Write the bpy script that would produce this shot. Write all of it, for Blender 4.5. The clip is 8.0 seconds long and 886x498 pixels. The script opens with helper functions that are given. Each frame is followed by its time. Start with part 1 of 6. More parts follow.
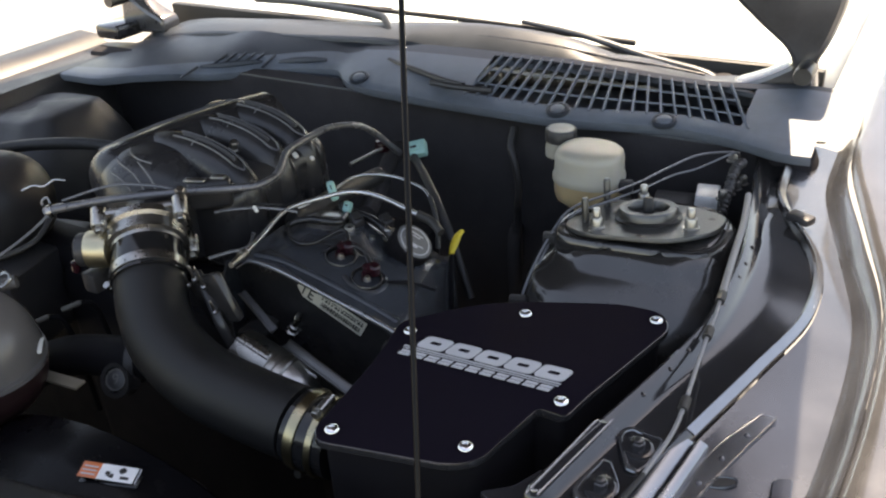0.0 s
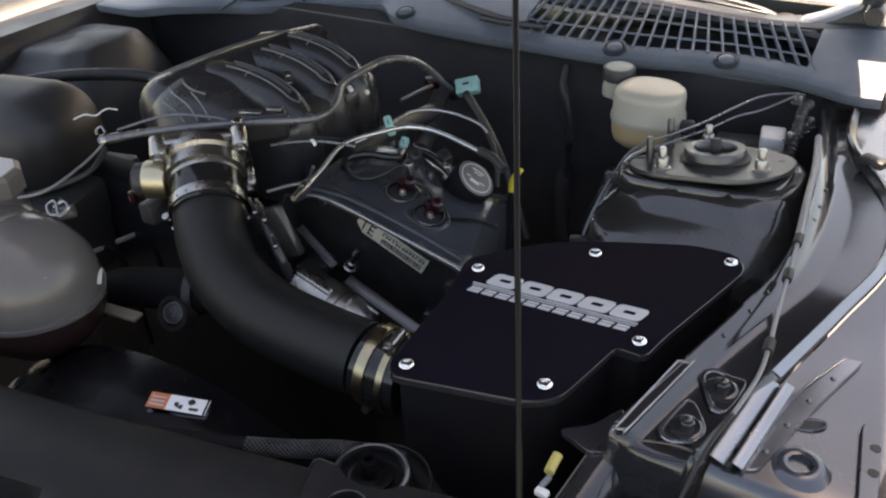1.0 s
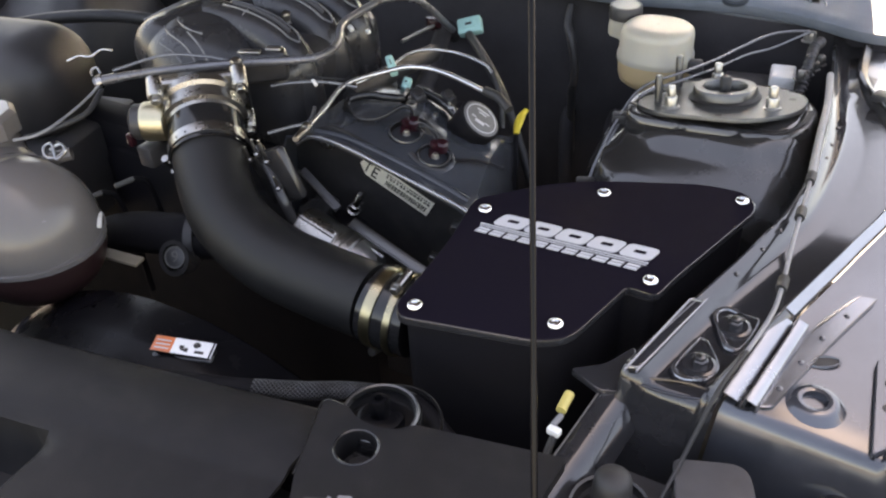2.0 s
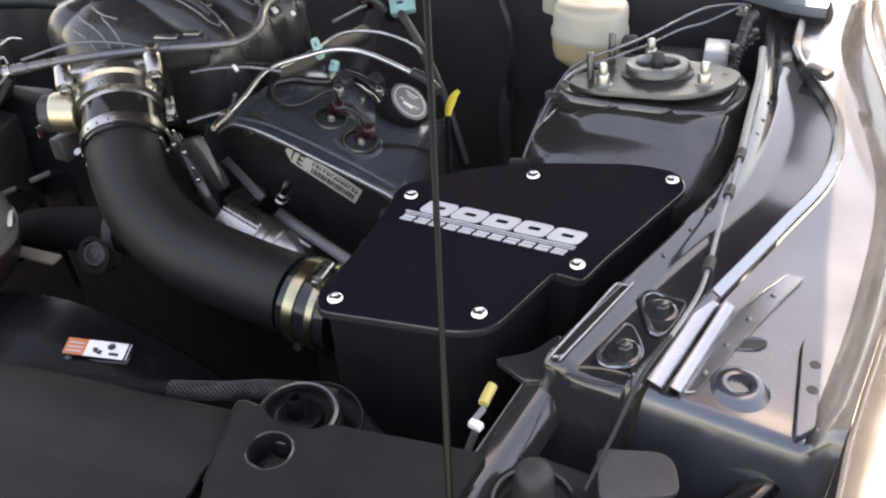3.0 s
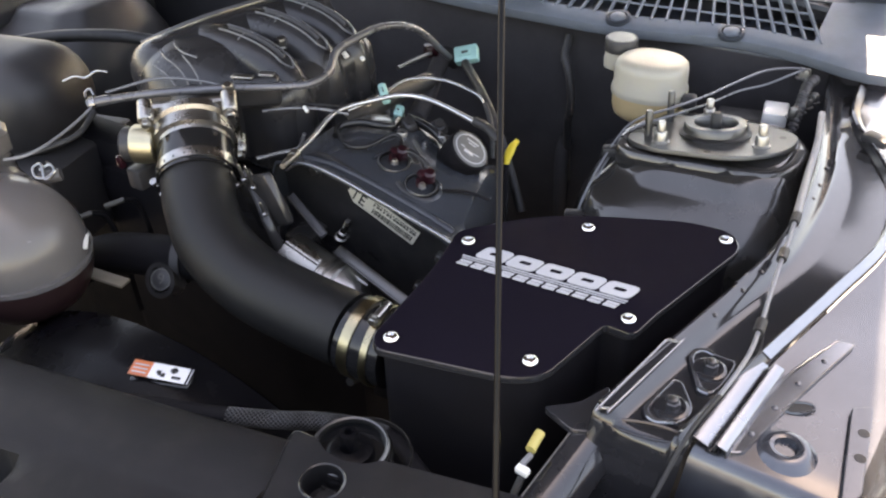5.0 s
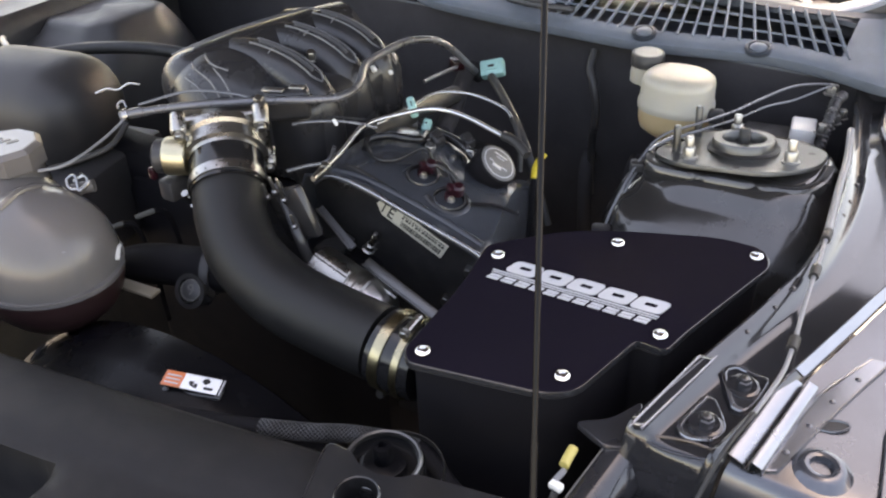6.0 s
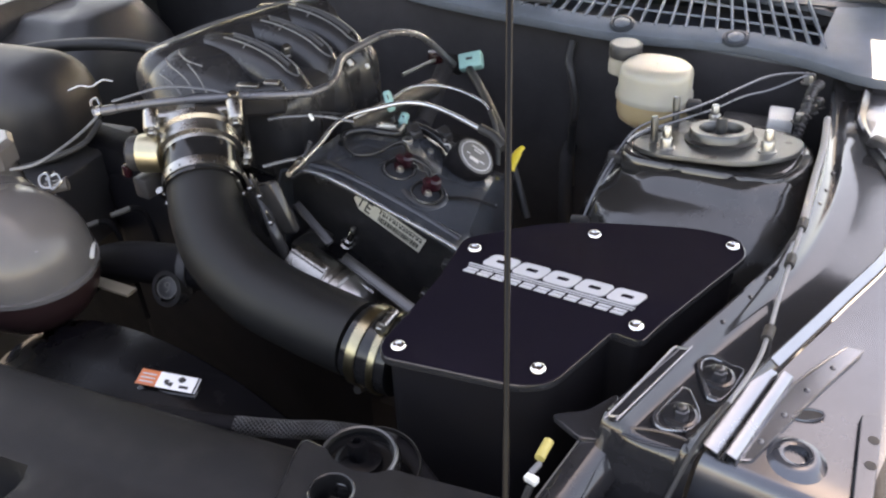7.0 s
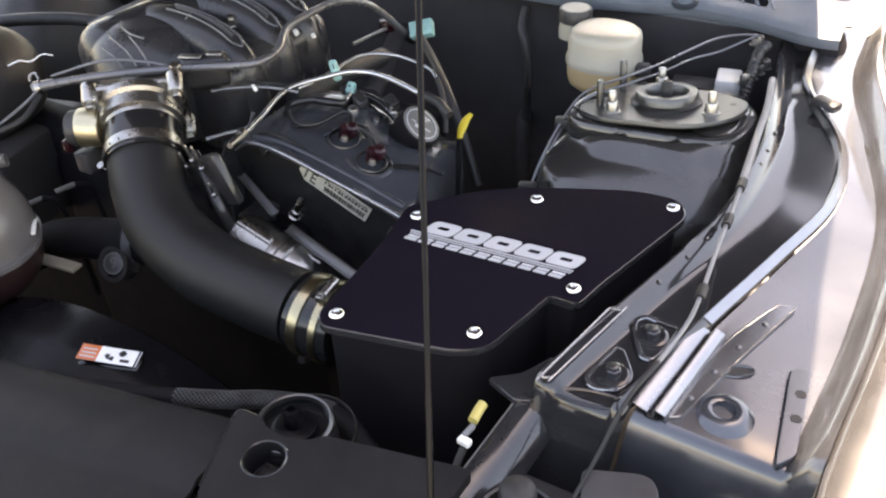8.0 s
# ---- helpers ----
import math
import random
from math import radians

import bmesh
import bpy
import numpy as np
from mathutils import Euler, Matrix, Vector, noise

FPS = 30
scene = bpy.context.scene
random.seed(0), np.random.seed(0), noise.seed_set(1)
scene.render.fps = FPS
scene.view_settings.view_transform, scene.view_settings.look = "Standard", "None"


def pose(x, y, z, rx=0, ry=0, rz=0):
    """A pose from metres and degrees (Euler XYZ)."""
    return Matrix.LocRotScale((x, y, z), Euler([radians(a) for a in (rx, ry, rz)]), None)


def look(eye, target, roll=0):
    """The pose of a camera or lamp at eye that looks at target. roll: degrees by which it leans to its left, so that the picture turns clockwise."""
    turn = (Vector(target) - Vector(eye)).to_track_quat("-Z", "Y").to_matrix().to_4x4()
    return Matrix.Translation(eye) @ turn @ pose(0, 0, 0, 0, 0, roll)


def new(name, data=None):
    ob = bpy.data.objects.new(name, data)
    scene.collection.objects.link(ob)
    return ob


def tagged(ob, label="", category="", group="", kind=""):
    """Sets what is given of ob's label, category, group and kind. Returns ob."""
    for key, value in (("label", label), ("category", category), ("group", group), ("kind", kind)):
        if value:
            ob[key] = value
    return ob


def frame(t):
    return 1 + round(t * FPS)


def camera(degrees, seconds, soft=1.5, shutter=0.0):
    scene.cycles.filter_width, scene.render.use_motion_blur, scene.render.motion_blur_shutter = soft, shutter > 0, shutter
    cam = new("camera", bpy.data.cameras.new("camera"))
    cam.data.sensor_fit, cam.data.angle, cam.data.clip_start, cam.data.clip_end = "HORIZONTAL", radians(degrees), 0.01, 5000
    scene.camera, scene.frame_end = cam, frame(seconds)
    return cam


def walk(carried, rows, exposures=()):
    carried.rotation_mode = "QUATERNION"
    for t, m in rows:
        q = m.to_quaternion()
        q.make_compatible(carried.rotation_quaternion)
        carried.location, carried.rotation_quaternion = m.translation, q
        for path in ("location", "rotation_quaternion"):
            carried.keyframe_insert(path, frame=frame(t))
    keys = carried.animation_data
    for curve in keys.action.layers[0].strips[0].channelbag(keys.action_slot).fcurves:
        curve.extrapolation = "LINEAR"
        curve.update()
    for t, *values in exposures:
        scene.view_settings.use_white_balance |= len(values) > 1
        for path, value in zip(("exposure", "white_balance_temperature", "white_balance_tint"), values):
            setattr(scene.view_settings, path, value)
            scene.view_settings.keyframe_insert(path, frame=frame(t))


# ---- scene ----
cam = camera(54.6, 8.0, soft=2.2)
PATH = [
    (0, (0.013, 0.01, 1.439), (-0.885, 1.497, 0.448), -3.4),
    (0.2, (0.0068, 0.0184, 1.4330), (-0.8503, 1.5086, 0.4731), -2.63),
    (0.5, (-0.007, 0.014, 1.429), (-0.881, 1.509, 0.428), -2.8),
    (0.6, (-0.0215, 0.0095, 1.4267), (-0.9068, 1.4897, 0.3893), -3.11),
    (0.7, (-0.0282, 0.0042, 1.4265), (-0.9241, 1.4696, 0.3525), -3.35),
    (0.8, (-0.0348, -0.0006, 1.4237), (-0.9283, 1.4500, 0.3343), -3.10),
    (0.9, (-0.0414, -0.0057, 1.4205), (-0.9282, 1.4301, 0.3303), -2.69),
    (1, (-0.045, -0.011, 1.42), (-0.934, 1.41, 0.329), -2.8),
    (1.1, (-0.0518, -0.0114, 1.4152), (-0.9474, 1.4022, 0.3214), -2.66),
    (1.3, (-0.0608, -0.0165, 1.4155), (-0.9624, 1.3823, 0.2936), -2.40),
    (1.5, (-0.063, -0.019, 1.412), (-0.958, 1.365, 0.279), -2.6),
    (1.8, (-0.0629, -0.0152, 1.4073), (-0.9446, 1.3604, 0.2447), -2.37),
    (2, (-0.057, -0.012, 1.403), (-0.91, 1.358, 0.221), -3.1),
    (2.1, (-0.0565, 0.0053, 1.3990), (-0.8824, 1.3763, 0.1879), -3.56),
    (2.2, (-0.049, 0.018, 1.396), (-0.837, 1.39, 0.172), -4.2),
    (3.3, (-0.035, 0.026, 1.395), (-0.811, 1.409, 0.177), -2.8),
    (3.5, (-0.034, 0.021, 1.396), (-0.833, 1.403, 0.191), -2.5),
    (3.7, (-0.0401, 0.0126, 1.4032), (-0.8633, 1.3894, 0.2111), -1.91),
    (4, (-0.048, 0.003, 1.409), (-0.919, 1.372, 0.24), -1.9),
    (4.2, (-0.042, 0.0, 1.42), (-0.931, 1.384, 0.282), -1.9),
    (5.3, (-0.038, 0.01, 1.412), (-0.919, 1.387, 0.261), -2.0),
    (5.5, (-0.045, 0.004, 1.414), (-0.945, 1.375, 0.269), -2.0),
    (5.8, (-0.0547, -0.0022, 1.4171), (-0.9658, 1.3706, 0.2846), -1.76),
    (6, (-0.051, -0.001, 1.418), (-0.967, 1.373, 0.291), -2.1),
    (6.2, (-0.0509, 0.0005, 1.4179), (-0.9529, 1.3805, 0.2957), -1.82),
    (6.5, (-0.047, 0.006, 1.416), (-0.937, 1.395, 0.285), -2.1),
    (6.8, (-0.0426, 0.0081, 1.4154), (-0.9237, 1.3917, 0.2938), -1.76),
    (7, (-0.042, 0.008, 1.416), (-0.933, 1.388, 0.276), -2.4),
    (7.3, (-0.0430, 0.0048, 1.4167), (-0.9368, 1.3752, 0.2663), -2.45),
    (7.5, (-0.036, 0.007, 1.417), (-0.931, 1.371, 0.26), -2.8),
    (7.8, (-0.0206, 0.0172, 1.4120), (-0.8920, 1.3836, 0.2430), -2.71),
    (8, (-0.006, 0.025, 1.41), (-0.848, 1.393, 0.218), -3.0),
]
walk(cam, [(t, look(eye, target, roll)) for t, eye, target, roll in PATH], [(0.0, 1.7, 9600, 15), (0.3, 1.45, 9600, 15), (0.7, 1.2, 9600, 15), (1.1, 1.95, 10200, 18), (1.6, 2.4, 10500, 20), (3.3, 2.65, 10500, 20), (8.0, 2.65, 10500, 20)])

# ---- light ----
SUN_DIR = Vector((0.0, 0.36, 0.93)).normalized()
sky_world = bpy.data.worlds.new("sky")
scene.world = sky_world
sky_world.use_nodes = True
wn = sky_world.node_tree.nodes
wl = sky_world.node_tree.links
sky = wn.new("ShaderNodeTexSky")
sky.sky_type = "NISHITA"
sky.sun_disc = False
sky.air_density, sky.dust_density, sky.ozone_density = 1.0, 1.0, 1.0
sky.sun_elevation = math.asin(SUN_DIR.z)
sky.sun_rotation = math.atan2(SUN_DIR.x, SUN_DIR.y)
wn["Background"].inputs["Strength"].default_value = 0.15
wl.new(sky.outputs[0], wn["Background"].inputs[0])
sun = new("sun", bpy.data.lights.new("sun", "SUN"))
sun.data.energy, sun.data.angle, sun.data.color = 4.4, radians(0.6), (1.0, 0.98, 0.95)
sun.rotation_mode = "QUATERNION"
sun.rotation_quaternion = SUN_DIR.to_track_quat("Z", "Y")


# ---- materials ----
def material(name, base, rough=0.5, metal=0.0, grain=400.0, bump=0.05, vary=0.25, stain=9.0, coat=0.0, spec=0.5, dust=0.0, extra=None):
    m = bpy.data.materials.new(name)
    m.use_nodes = True
    n, l = m.node_tree.nodes, m.node_tree.links
    b = n["Principled BSDF"]
    tc = n.new("ShaderNodeTexCoord")
    fine = n.new("ShaderNodeTexNoise")
    fine.inputs["Scale"].default_value = grain
    fine.inputs["Detail"].default_value = 3
    wide = n.new("ShaderNodeTexNoise")
    wide.inputs["Scale"].default_value = stain
    wide.inputs["Detail"].default_value = 6
    wide.inputs["Roughness"].default_value = 0.65
    for t in (fine, wide):
        l.new(tc.outputs["Object"], t.inputs["Vector"])
    ramp = n.new("ShaderNodeMapRange")
    ramp.inputs["From Min"].default_value, ramp.inputs["From Max"].default_value = 0.3, 0.7
    ramp.inputs["To Min"].default_value, ramp.inputs["To Max"].default_value = 1 - vary, 1 + vary
    l.new(wide.outputs["Fac"], ramp.inputs["Value"])
    mul = n.new("ShaderNodeVectorMath")
    mul.operation = "SCALE"
    mul.inputs[0].default_value = base
    l.new(ramp.outputs[0], mul.inputs["Scale"])
    colour = mul.outputs[0]
    if dust > 0:
        mixd = n.new("ShaderNodeMix")
        mixd.data_type = "RGBA"
        mixd.inputs["B"].default_value = (0.22, 0.20, 0.17, 1)
        dr = n.new("ShaderNodeMapRange")
        dr.inputs["From Min"].default_value, dr.inputs["From Max"].default_value = 0.45, 0.8
        dr.inputs["To Min"].default_value, dr.inputs["To Max"].default_value = 0.0, dust
        dn = n.new("ShaderNodeTexNoise")
        dn.inputs["Scale"].default_value, dn.inputs["Detail"].default_value = 45, 8
        l.new(tc.outputs["Object"], dn.inputs["Vector"])
        l.new(dn.outputs["Fac"], dr.inputs["Value"])
        l.new(dr.outputs[0], mixd.inputs["Factor"])
        l.new(colour, mixd.inputs["A"])
        colour = mixd.outputs["Result"]
    l.new(colour, b.inputs["Base Color"])
    rr = n.new("ShaderNodeMapRange")
    rr.inputs["From Min"].default_value, rr.inputs["From Max"].default_value = 0.3, 0.7
    rr.inputs["To Min"].default_value, rr.inputs["To Max"].default_value = max(0.02, rough * 0.8), min(1.0, rough * 1.25)
    l.new(wide.outputs["Fac"], rr.inputs["Value"])
    l.new(rr.outputs[0], b.inputs["Roughness"])
    b.inputs["Metallic"].default_value = metal
    b.inputs["Specular IOR Level"].default_value = spec
    b.inputs["Coat Weight"].default_value = coat
    b.inputs["Coat Roughness"].default_value = 0.08
    if bump > 0:
        bp = n.new("ShaderNodeBump")
        bp.inputs["Strength"].default_value = bump
        bp.inputs["Distance"].default_value = 0.001
        l.new(fine.outputs["Fac"], bp.inputs["Height"])
        l.new(bp.outputs[0], b.inputs["Normal"])
    if extra:
        for key, value in extra.items():
            b.inputs[key].default_value = value
    return m


BLACK_PLASTIC = material("black_plastic", (0.030, 0.029, 0.031), 0.40, grain=900, bump=0.2, dust=0.06)
GLOSS_PLASTIC = material("gloss_plastic", (0.030, 0.029, 0.031), 0.27, grain=900, bump=0.12, dust=0.05)
COVER_PLASTIC = material("cover_plastic", (0.0075, 0.0075, 0.0088), 0.52, grain=1400, bump=0.35, dust=0.03, spec=0.2)
# Pale blue-grey puts the reflected sky into the cowl's colour.
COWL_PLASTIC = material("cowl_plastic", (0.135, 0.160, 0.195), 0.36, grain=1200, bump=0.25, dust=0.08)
LID_BLACK = material("powder_coat", (0.0085, 0.0066, 0.0110), 0.80, grain=1500, bump=0.05, vary=0.12, spec=0.03)
ENGINE_BLACK = material("engine_black", (0.026, 0.025, 0.026), 0.20, grain=500, bump=0.10, dust=0.05)
# One car paint: this tone is darkened for shade, fender and ledge paler.
BODY_PAINT_SHADED = material("body_paint_shaded", (0.038, 0.038, 0.042), 0.12, metal=0.4, grain=250, bump=0.03, coat=0.6, dust=0.03)
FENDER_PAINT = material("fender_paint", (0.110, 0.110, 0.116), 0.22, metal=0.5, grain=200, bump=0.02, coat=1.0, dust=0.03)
RIM_BLACK = material("rim_black", (0.020, 0.020, 0.022), 0.15, grain=400, bump=0.05, coat=0.5)
ALU_BRIGHT = material("machined_aluminium", (0.54, 0.53, 0.52), 0.34, metal=1.0, grain=900, bump=0.12, vary=0.08)
CAP_WORN = material("cap_worn", (0.22, 0.24, 0.22), 0.4, grain=160, bump=0.2, vary=0.35)
PRINT_DIM = material("dim_print", (0.085, 0.082, 0.075), 0.5, grain=400, bump=0.1)
CAP_PALE = material("cap_pale", (0.42, 0.41, 0.39), 0.45, grain=500, bump=0.1)
RAW_ALU = material("raw_aluminium", (0.78, 0.78, 0.78), 0.5, metal=0.4, grain=700, bump=0.1, vary=0.06)
TAG_TAN = material("tan_tag", (0.24, 0.20, 0.15), 0.6, grain=400, bump=0.1)
DARK_GREY = material("dark_grey_plastic", (0.050, 0.050, 0.054), 0.42, grain=900, bump=0.2, dust=0.05)
SHROUD_GLOSS = material("shroud_gloss", (0.004, 0.004, 0.005), 0.26, grain=600, bump=0.08, spec=0.10)
BOX_BLACK = material("airbox_plastic", (0.007, 0.0065, 0.008), 0.7, grain=900, bump=0.2, spec=0.12)
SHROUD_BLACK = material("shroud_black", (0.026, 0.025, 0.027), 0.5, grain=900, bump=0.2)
RUBBER = material("rubber", (0.017, 0.017, 0.018), 0.55, grain=700, bump=0.2, dust=0.05)
SILICONE = material("intake_silicone", (0.010, 0.010, 0.0105), 0.42, grain=1800, bump=0.3, vary=0.15, spec=0.3)
STEEL = material("zinc_steel", (0.38, 0.37, 0.355), 0.28, metal=1.0, grain=600, bump=0.15)
DARK_STEEL = material("dark_steel", (0.115, 0.115, 0.115), 0.32, metal=0.9, grain=600, bump=0.15, dust=0.02)
ROD_STEEL = material("rod_black", (0.006, 0.006, 0.007), 0.14, grain=600, bump=0.03, spec=0.12)
CHROME = material("chrome", (0.80, 0.80, 0.80), 0.12, metal=1.0, grain=300, bump=0.03, vary=0.06)
CAST_ALU = material("cast_aluminium", (0.40, 0.39, 0.37), 0.28, metal=1.0, grain=700, bump=0.35, dust=0.05)
# Steel band; the gold tint is a warm reflection put into its colour.
BAND_GOLD_SHEEN = material("clamp_band_gold_sheen", (0.38, 0.325, 0.215), 0.26, metal=1.0, grain=500, bump=0.1)
TUBE_STEEL = material("coated_tube", (0.58, 0.58, 0.59), 0.18, metal=0.9, grain=500, bump=0.08)
DARK_TUBE = material("dark_tube", (0.17, 0.17, 0.18), 0.28, metal=0.5, grain=500, bump=0.1)
CABLE_GREY = material("cable_grey", (0.20, 0.20, 0.21), 0.35, grain=500, bump=0.1)
TANK_GREY = material("tank_plastic", (0.118, 0.108, 0.104), 0.24, grain=200, bump=0.02, vary=0.05, extra={"Subsurface Weight": 0.15, "Subsurface Radius": (0.02, 0.015, 0.012)})
COOLANT = material("tank_coolant", (0.030, 0.014, 0.014), 0.33, grain=200, bump=0.05, vary=0.2)
RESERVOIR = material("reservoir_plastic", (0.45, 0.42, 0.35), 0.34, grain=300, bump=0.06, vary=0.06, extra={"Subsurface Weight": 0.3, "Subsurface Radius": (0.03, 0.022, 0.012)})
ALLOY_YELLOW = material("passivated_alloy", (0.50, 0.44, 0.31), 0.34, metal=1.0, grain=500, bump=0.15)
FLUID = material("reservoir_fluid", (0.55, 0.41, 0.24), 0.36, grain=300, bump=0.05, vary=0.08, extra={"Subsurface Weight": 0.25, "Subsurface Radius": (0.03, 0.02, 0.01)})
GREEN = material("green_clip", (0.27, 0.52, 0.49), 0.45, grain=300, bump=0.05)
YELLOW = material("yellow_plastic", (0.72, 0.52, 0.05), 0.45, grain=300, bump=0.05)
PALE_YELLOW = material("pale_yellow", (0.52, 0.42, 0.14), 0.45, grain=300, bump=0.05)
WHITE_PLASTIC = material("white_plastic", (0.75, 0.74, 0.70), 0.5, grain=300, bump=0.05, vary=0.08)
RED_PLASTIC = material("red_plastic", (0.020, 0.003, 0.006), 0.26, grain=300, bump=0.05)
# Paler than the black manifold: the ribs' highlights, put into the colour.
RIB_HIGHLIGHT = material("rib_highlight", (0.16, 0.16, 0.165), 0.26, grain=600, bump=0.1)
# Paler than the bodywork: sky highlights on flanges and rims, put into the colour.
FLANGE_SHEEN = material("flange_sheen", (0.27, 0.28, 0.30), 0.24, metal=0.9, grain=300, bump=0.05, vary=0.12, dust=0.05)
PAPER = material("label_paper", (0.60, 0.56, 0.46), 0.55, grain=600, bump=0.05, vary=0.12)
PRINT_WHITE = material("print_white", (0.48, 0.48, 0.50), 0.45, grain=600, bump=0.03, vary=0.06)
PRINT_ORANGE = material("print_orange", (0.62, 0.17, 0.07), 0.35, grain=600, bump=0.03, vary=0.1)
STICKER = material("glossy_sticker", (0.78, 0.78, 0.78), 0.18, grain=300, bump=0.05, vary=0.05)
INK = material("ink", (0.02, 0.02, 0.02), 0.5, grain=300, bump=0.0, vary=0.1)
HOOD_INNER = material("hood_inner", (0.022, 0.022, 0.024), 0.6, grain=400, bump=0.2, spec=0.15)
FELT = material("hood_felt", (0.040, 0.038, 0.041), 0.95, grain=350, bump=0.6, spec=0.1)
VALVE_BLACK = material("valve_cover_satin", (0.036, 0.040, 0.047), 0.20, grain=500, bump=0.06, dust=0.03, coat=0.3)
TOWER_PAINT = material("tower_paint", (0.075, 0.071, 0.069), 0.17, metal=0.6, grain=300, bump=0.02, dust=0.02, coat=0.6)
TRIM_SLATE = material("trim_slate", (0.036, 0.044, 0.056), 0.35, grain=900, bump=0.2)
GLOSS_RUBBER = material("gloss_rubber", (0.012, 0.012, 0.013), 0.14, grain=300, bump=0.06)
# Same car paint, its bluish lit tone put into the colour.
LEDGE_PAINT_LIT = material("ledge_paint_lit", (0.080, 0.086, 0.100), 0.22, metal=0.55, grain=250, bump=0.02, coat=0.7, dust=0.01)
CONCRETE = material("concrete", (0.24, 0.24, 0.235), 0.85, grain=60, bump=0.5, vary=0.2, stain=0.6)
# Pale tone stands in for the brightness of the glass above it.
DASH_FILL = material("dash_fill", (0.50, 0.52, 0.55), 0.7, grain=500, bump=0.3)
GLASS = bpy.data.materials.new("windscreen_glass")
GLASS.use_nodes = True
gb = GLASS.node_tree.nodes["Principled BSDF"]
gb.inputs["Base Color"].default_value = (0.86, 0.93, 0.92, 1)
gb.inputs["Roughness"].default_value = 0.02
gb.inputs["Transmission Weight"].default_value = 1.0
gb.inputs["IOR"].default_value = 1.5


# ---- building helpers ----
ORIGIN = {}


def thing(name, at, label, category, group="", kind=""):
    ob = new(name)
    ob.location = at
    ob.empty_display_size = 0.02
    ORIGIN[ob] = Vector(at)
    return tagged(ob, label, category, group, kind)


def part(name, bm, mat, parent, label="", sharp=40):
    """Links bm, built in world metres, as one mesh under a thing or a part."""
    base = ORIGIN[parent]
    bmesh.ops.translate(bm, verts=bm.verts, vec=-base)
    bmesh.ops.recalc_face_normals(bm, faces=bm.faces)
    me = bpy.data.meshes.new(name)
    bm.to_mesh(me)
    bm.free()
    me.set_sharp_from_angle(angle=radians(sharp))
    for p in me.polygons:
        p.use_smooth = len(p.vertices) <= 4
    for m in (mat if isinstance(mat, (list, tuple)) else [mat]):
        me.materials.append(m)
    ob = new(name, me)
    ob.parent = parent
    ORIGIN[ob] = base
    if label:
        ob["label"] = label
    return ob


def alone(name, bm, mat, label, category, at=None, kind="", group="", sharp=40):
    """One mesh as a top-level thing, its origin at its base."""
    bm.verts.ensure_lookup_table()
    if at is None:
        vs = [v.co for v in bm.verts]
        at = Vector((sum(v.x for v in vs) / len(vs), sum(v.y for v in vs) / len(vs), min(v.z for v in vs)))
    bmesh.ops.translate(bm, verts=bm.verts, vec=-Vector(at))
    bmesh.ops.recalc_face_normals(bm, faces=bm.faces)
    me = bpy.data.meshes.new(name)
    bm.to_mesh(me)
    bm.free()
    me.set_sharp_from_angle(angle=radians(sharp))
    for p in me.polygons:
        p.use_smooth = len(p.vertices) <= 4
    me.materials.append(mat)
    ob = new(name, me)
    ob.location = at
    ORIGIN[ob] = Vector(at)
    return tagged(ob, label, category, group, kind)


def basis(axis, up=(0, 0, 1)):
    """A turn whose z is the axis and whose y is nearest to up."""
    z = Vector(axis).normalized()
    u = Vector(up)
    if abs(z.dot(u.normalized())) > 0.98:
        u = Vector((0, 1, 0))
    x = u.cross(z).normalized()
    y = z.cross(x)
    return Matrix((x, y, z)).transposed()


def spline(points, n=8):
    """A smooth polyline through points."""
    p = [Vector(q) for q in points]
    if len(p) < 3:
        return p
    p = [2 * p[0] - p[1]] + p + [2 * p[-1] - p[-2]]
    out = []
    for i in range(1, len(p) - 2):
        a, b, c, d = p[i - 1:i + 3]
        for k in range(n):
            t = k / n
            out.append(0.5 * (2 * b + (c - a) * t + (2 * a - 5 * b + 4 * c - d) * t * t + (3 * b - a - 3 * c + d) * t ** 3))
    out.append(p[-2])
    return out


def tube(points, radius, n=6, sides=12, bm=None, flat=1.0, caps=True, up=(0, 0, 1)):
    """A round or flattened tube along a smooth path; radius is a number or a function of 0..1."""
    bm = bm or bmesh.new()
    path = spline(points, n)
    rings = []
    side = None
    for i, p in enumerate(path):
        d = (path[min(i + 1, len(path) - 1)] - path[max(i - 1, 0)]).normalized()
        if side is None:
            side = basis(d, up).col[0].copy()
        side = (side - d * side.dot(d)).normalized()
        top = d.cross(side)
        r = radius(i / (len(path) - 1)) if callable(radius) else radius
        rings.append([bm.verts.new(p + r * (math.cos(a) * side + flat * math.sin(a) * top)) for a in [2 * math.pi * k / sides for k in range(sides)]])
    for a, b in zip(rings, rings[1:]):
        for k in range(sides):
            bm.faces.new((a[k], a[(k + 1) % sides], b[(k + 1) % sides], b[k]))
    if caps:
        bm.faces.new(rings[0])
        bm.faces.new(rings[-1])
    return bm


def lathe(profile, at, axis=(0, 0, 1), sides=24, bm=None, close=True):
    """Turns a profile of (radius, height) about the axis through at."""
    bm = bm or bmesh.new()
    m = basis(axis)
    at = Vector(at)
    rings = []
    for r, h in profile:
        r = max(r, 1e-5)
        rings.append([bm.verts.new(at + m @ Vector((r * math.cos(a), r * math.sin(a), h))) for a in [2 * math.pi * k / sides for k in range(sides)]])
    for a, b in zip(rings, rings[1:]):
        for k in range(sides):
            bm.faces.new((a[k], a[(k + 1) % sides], b[(k + 1) % sides], b[k]))
    if close:
        bm.faces.new(rings[0])
        bm.faces.new(rings[-1])
    return bm


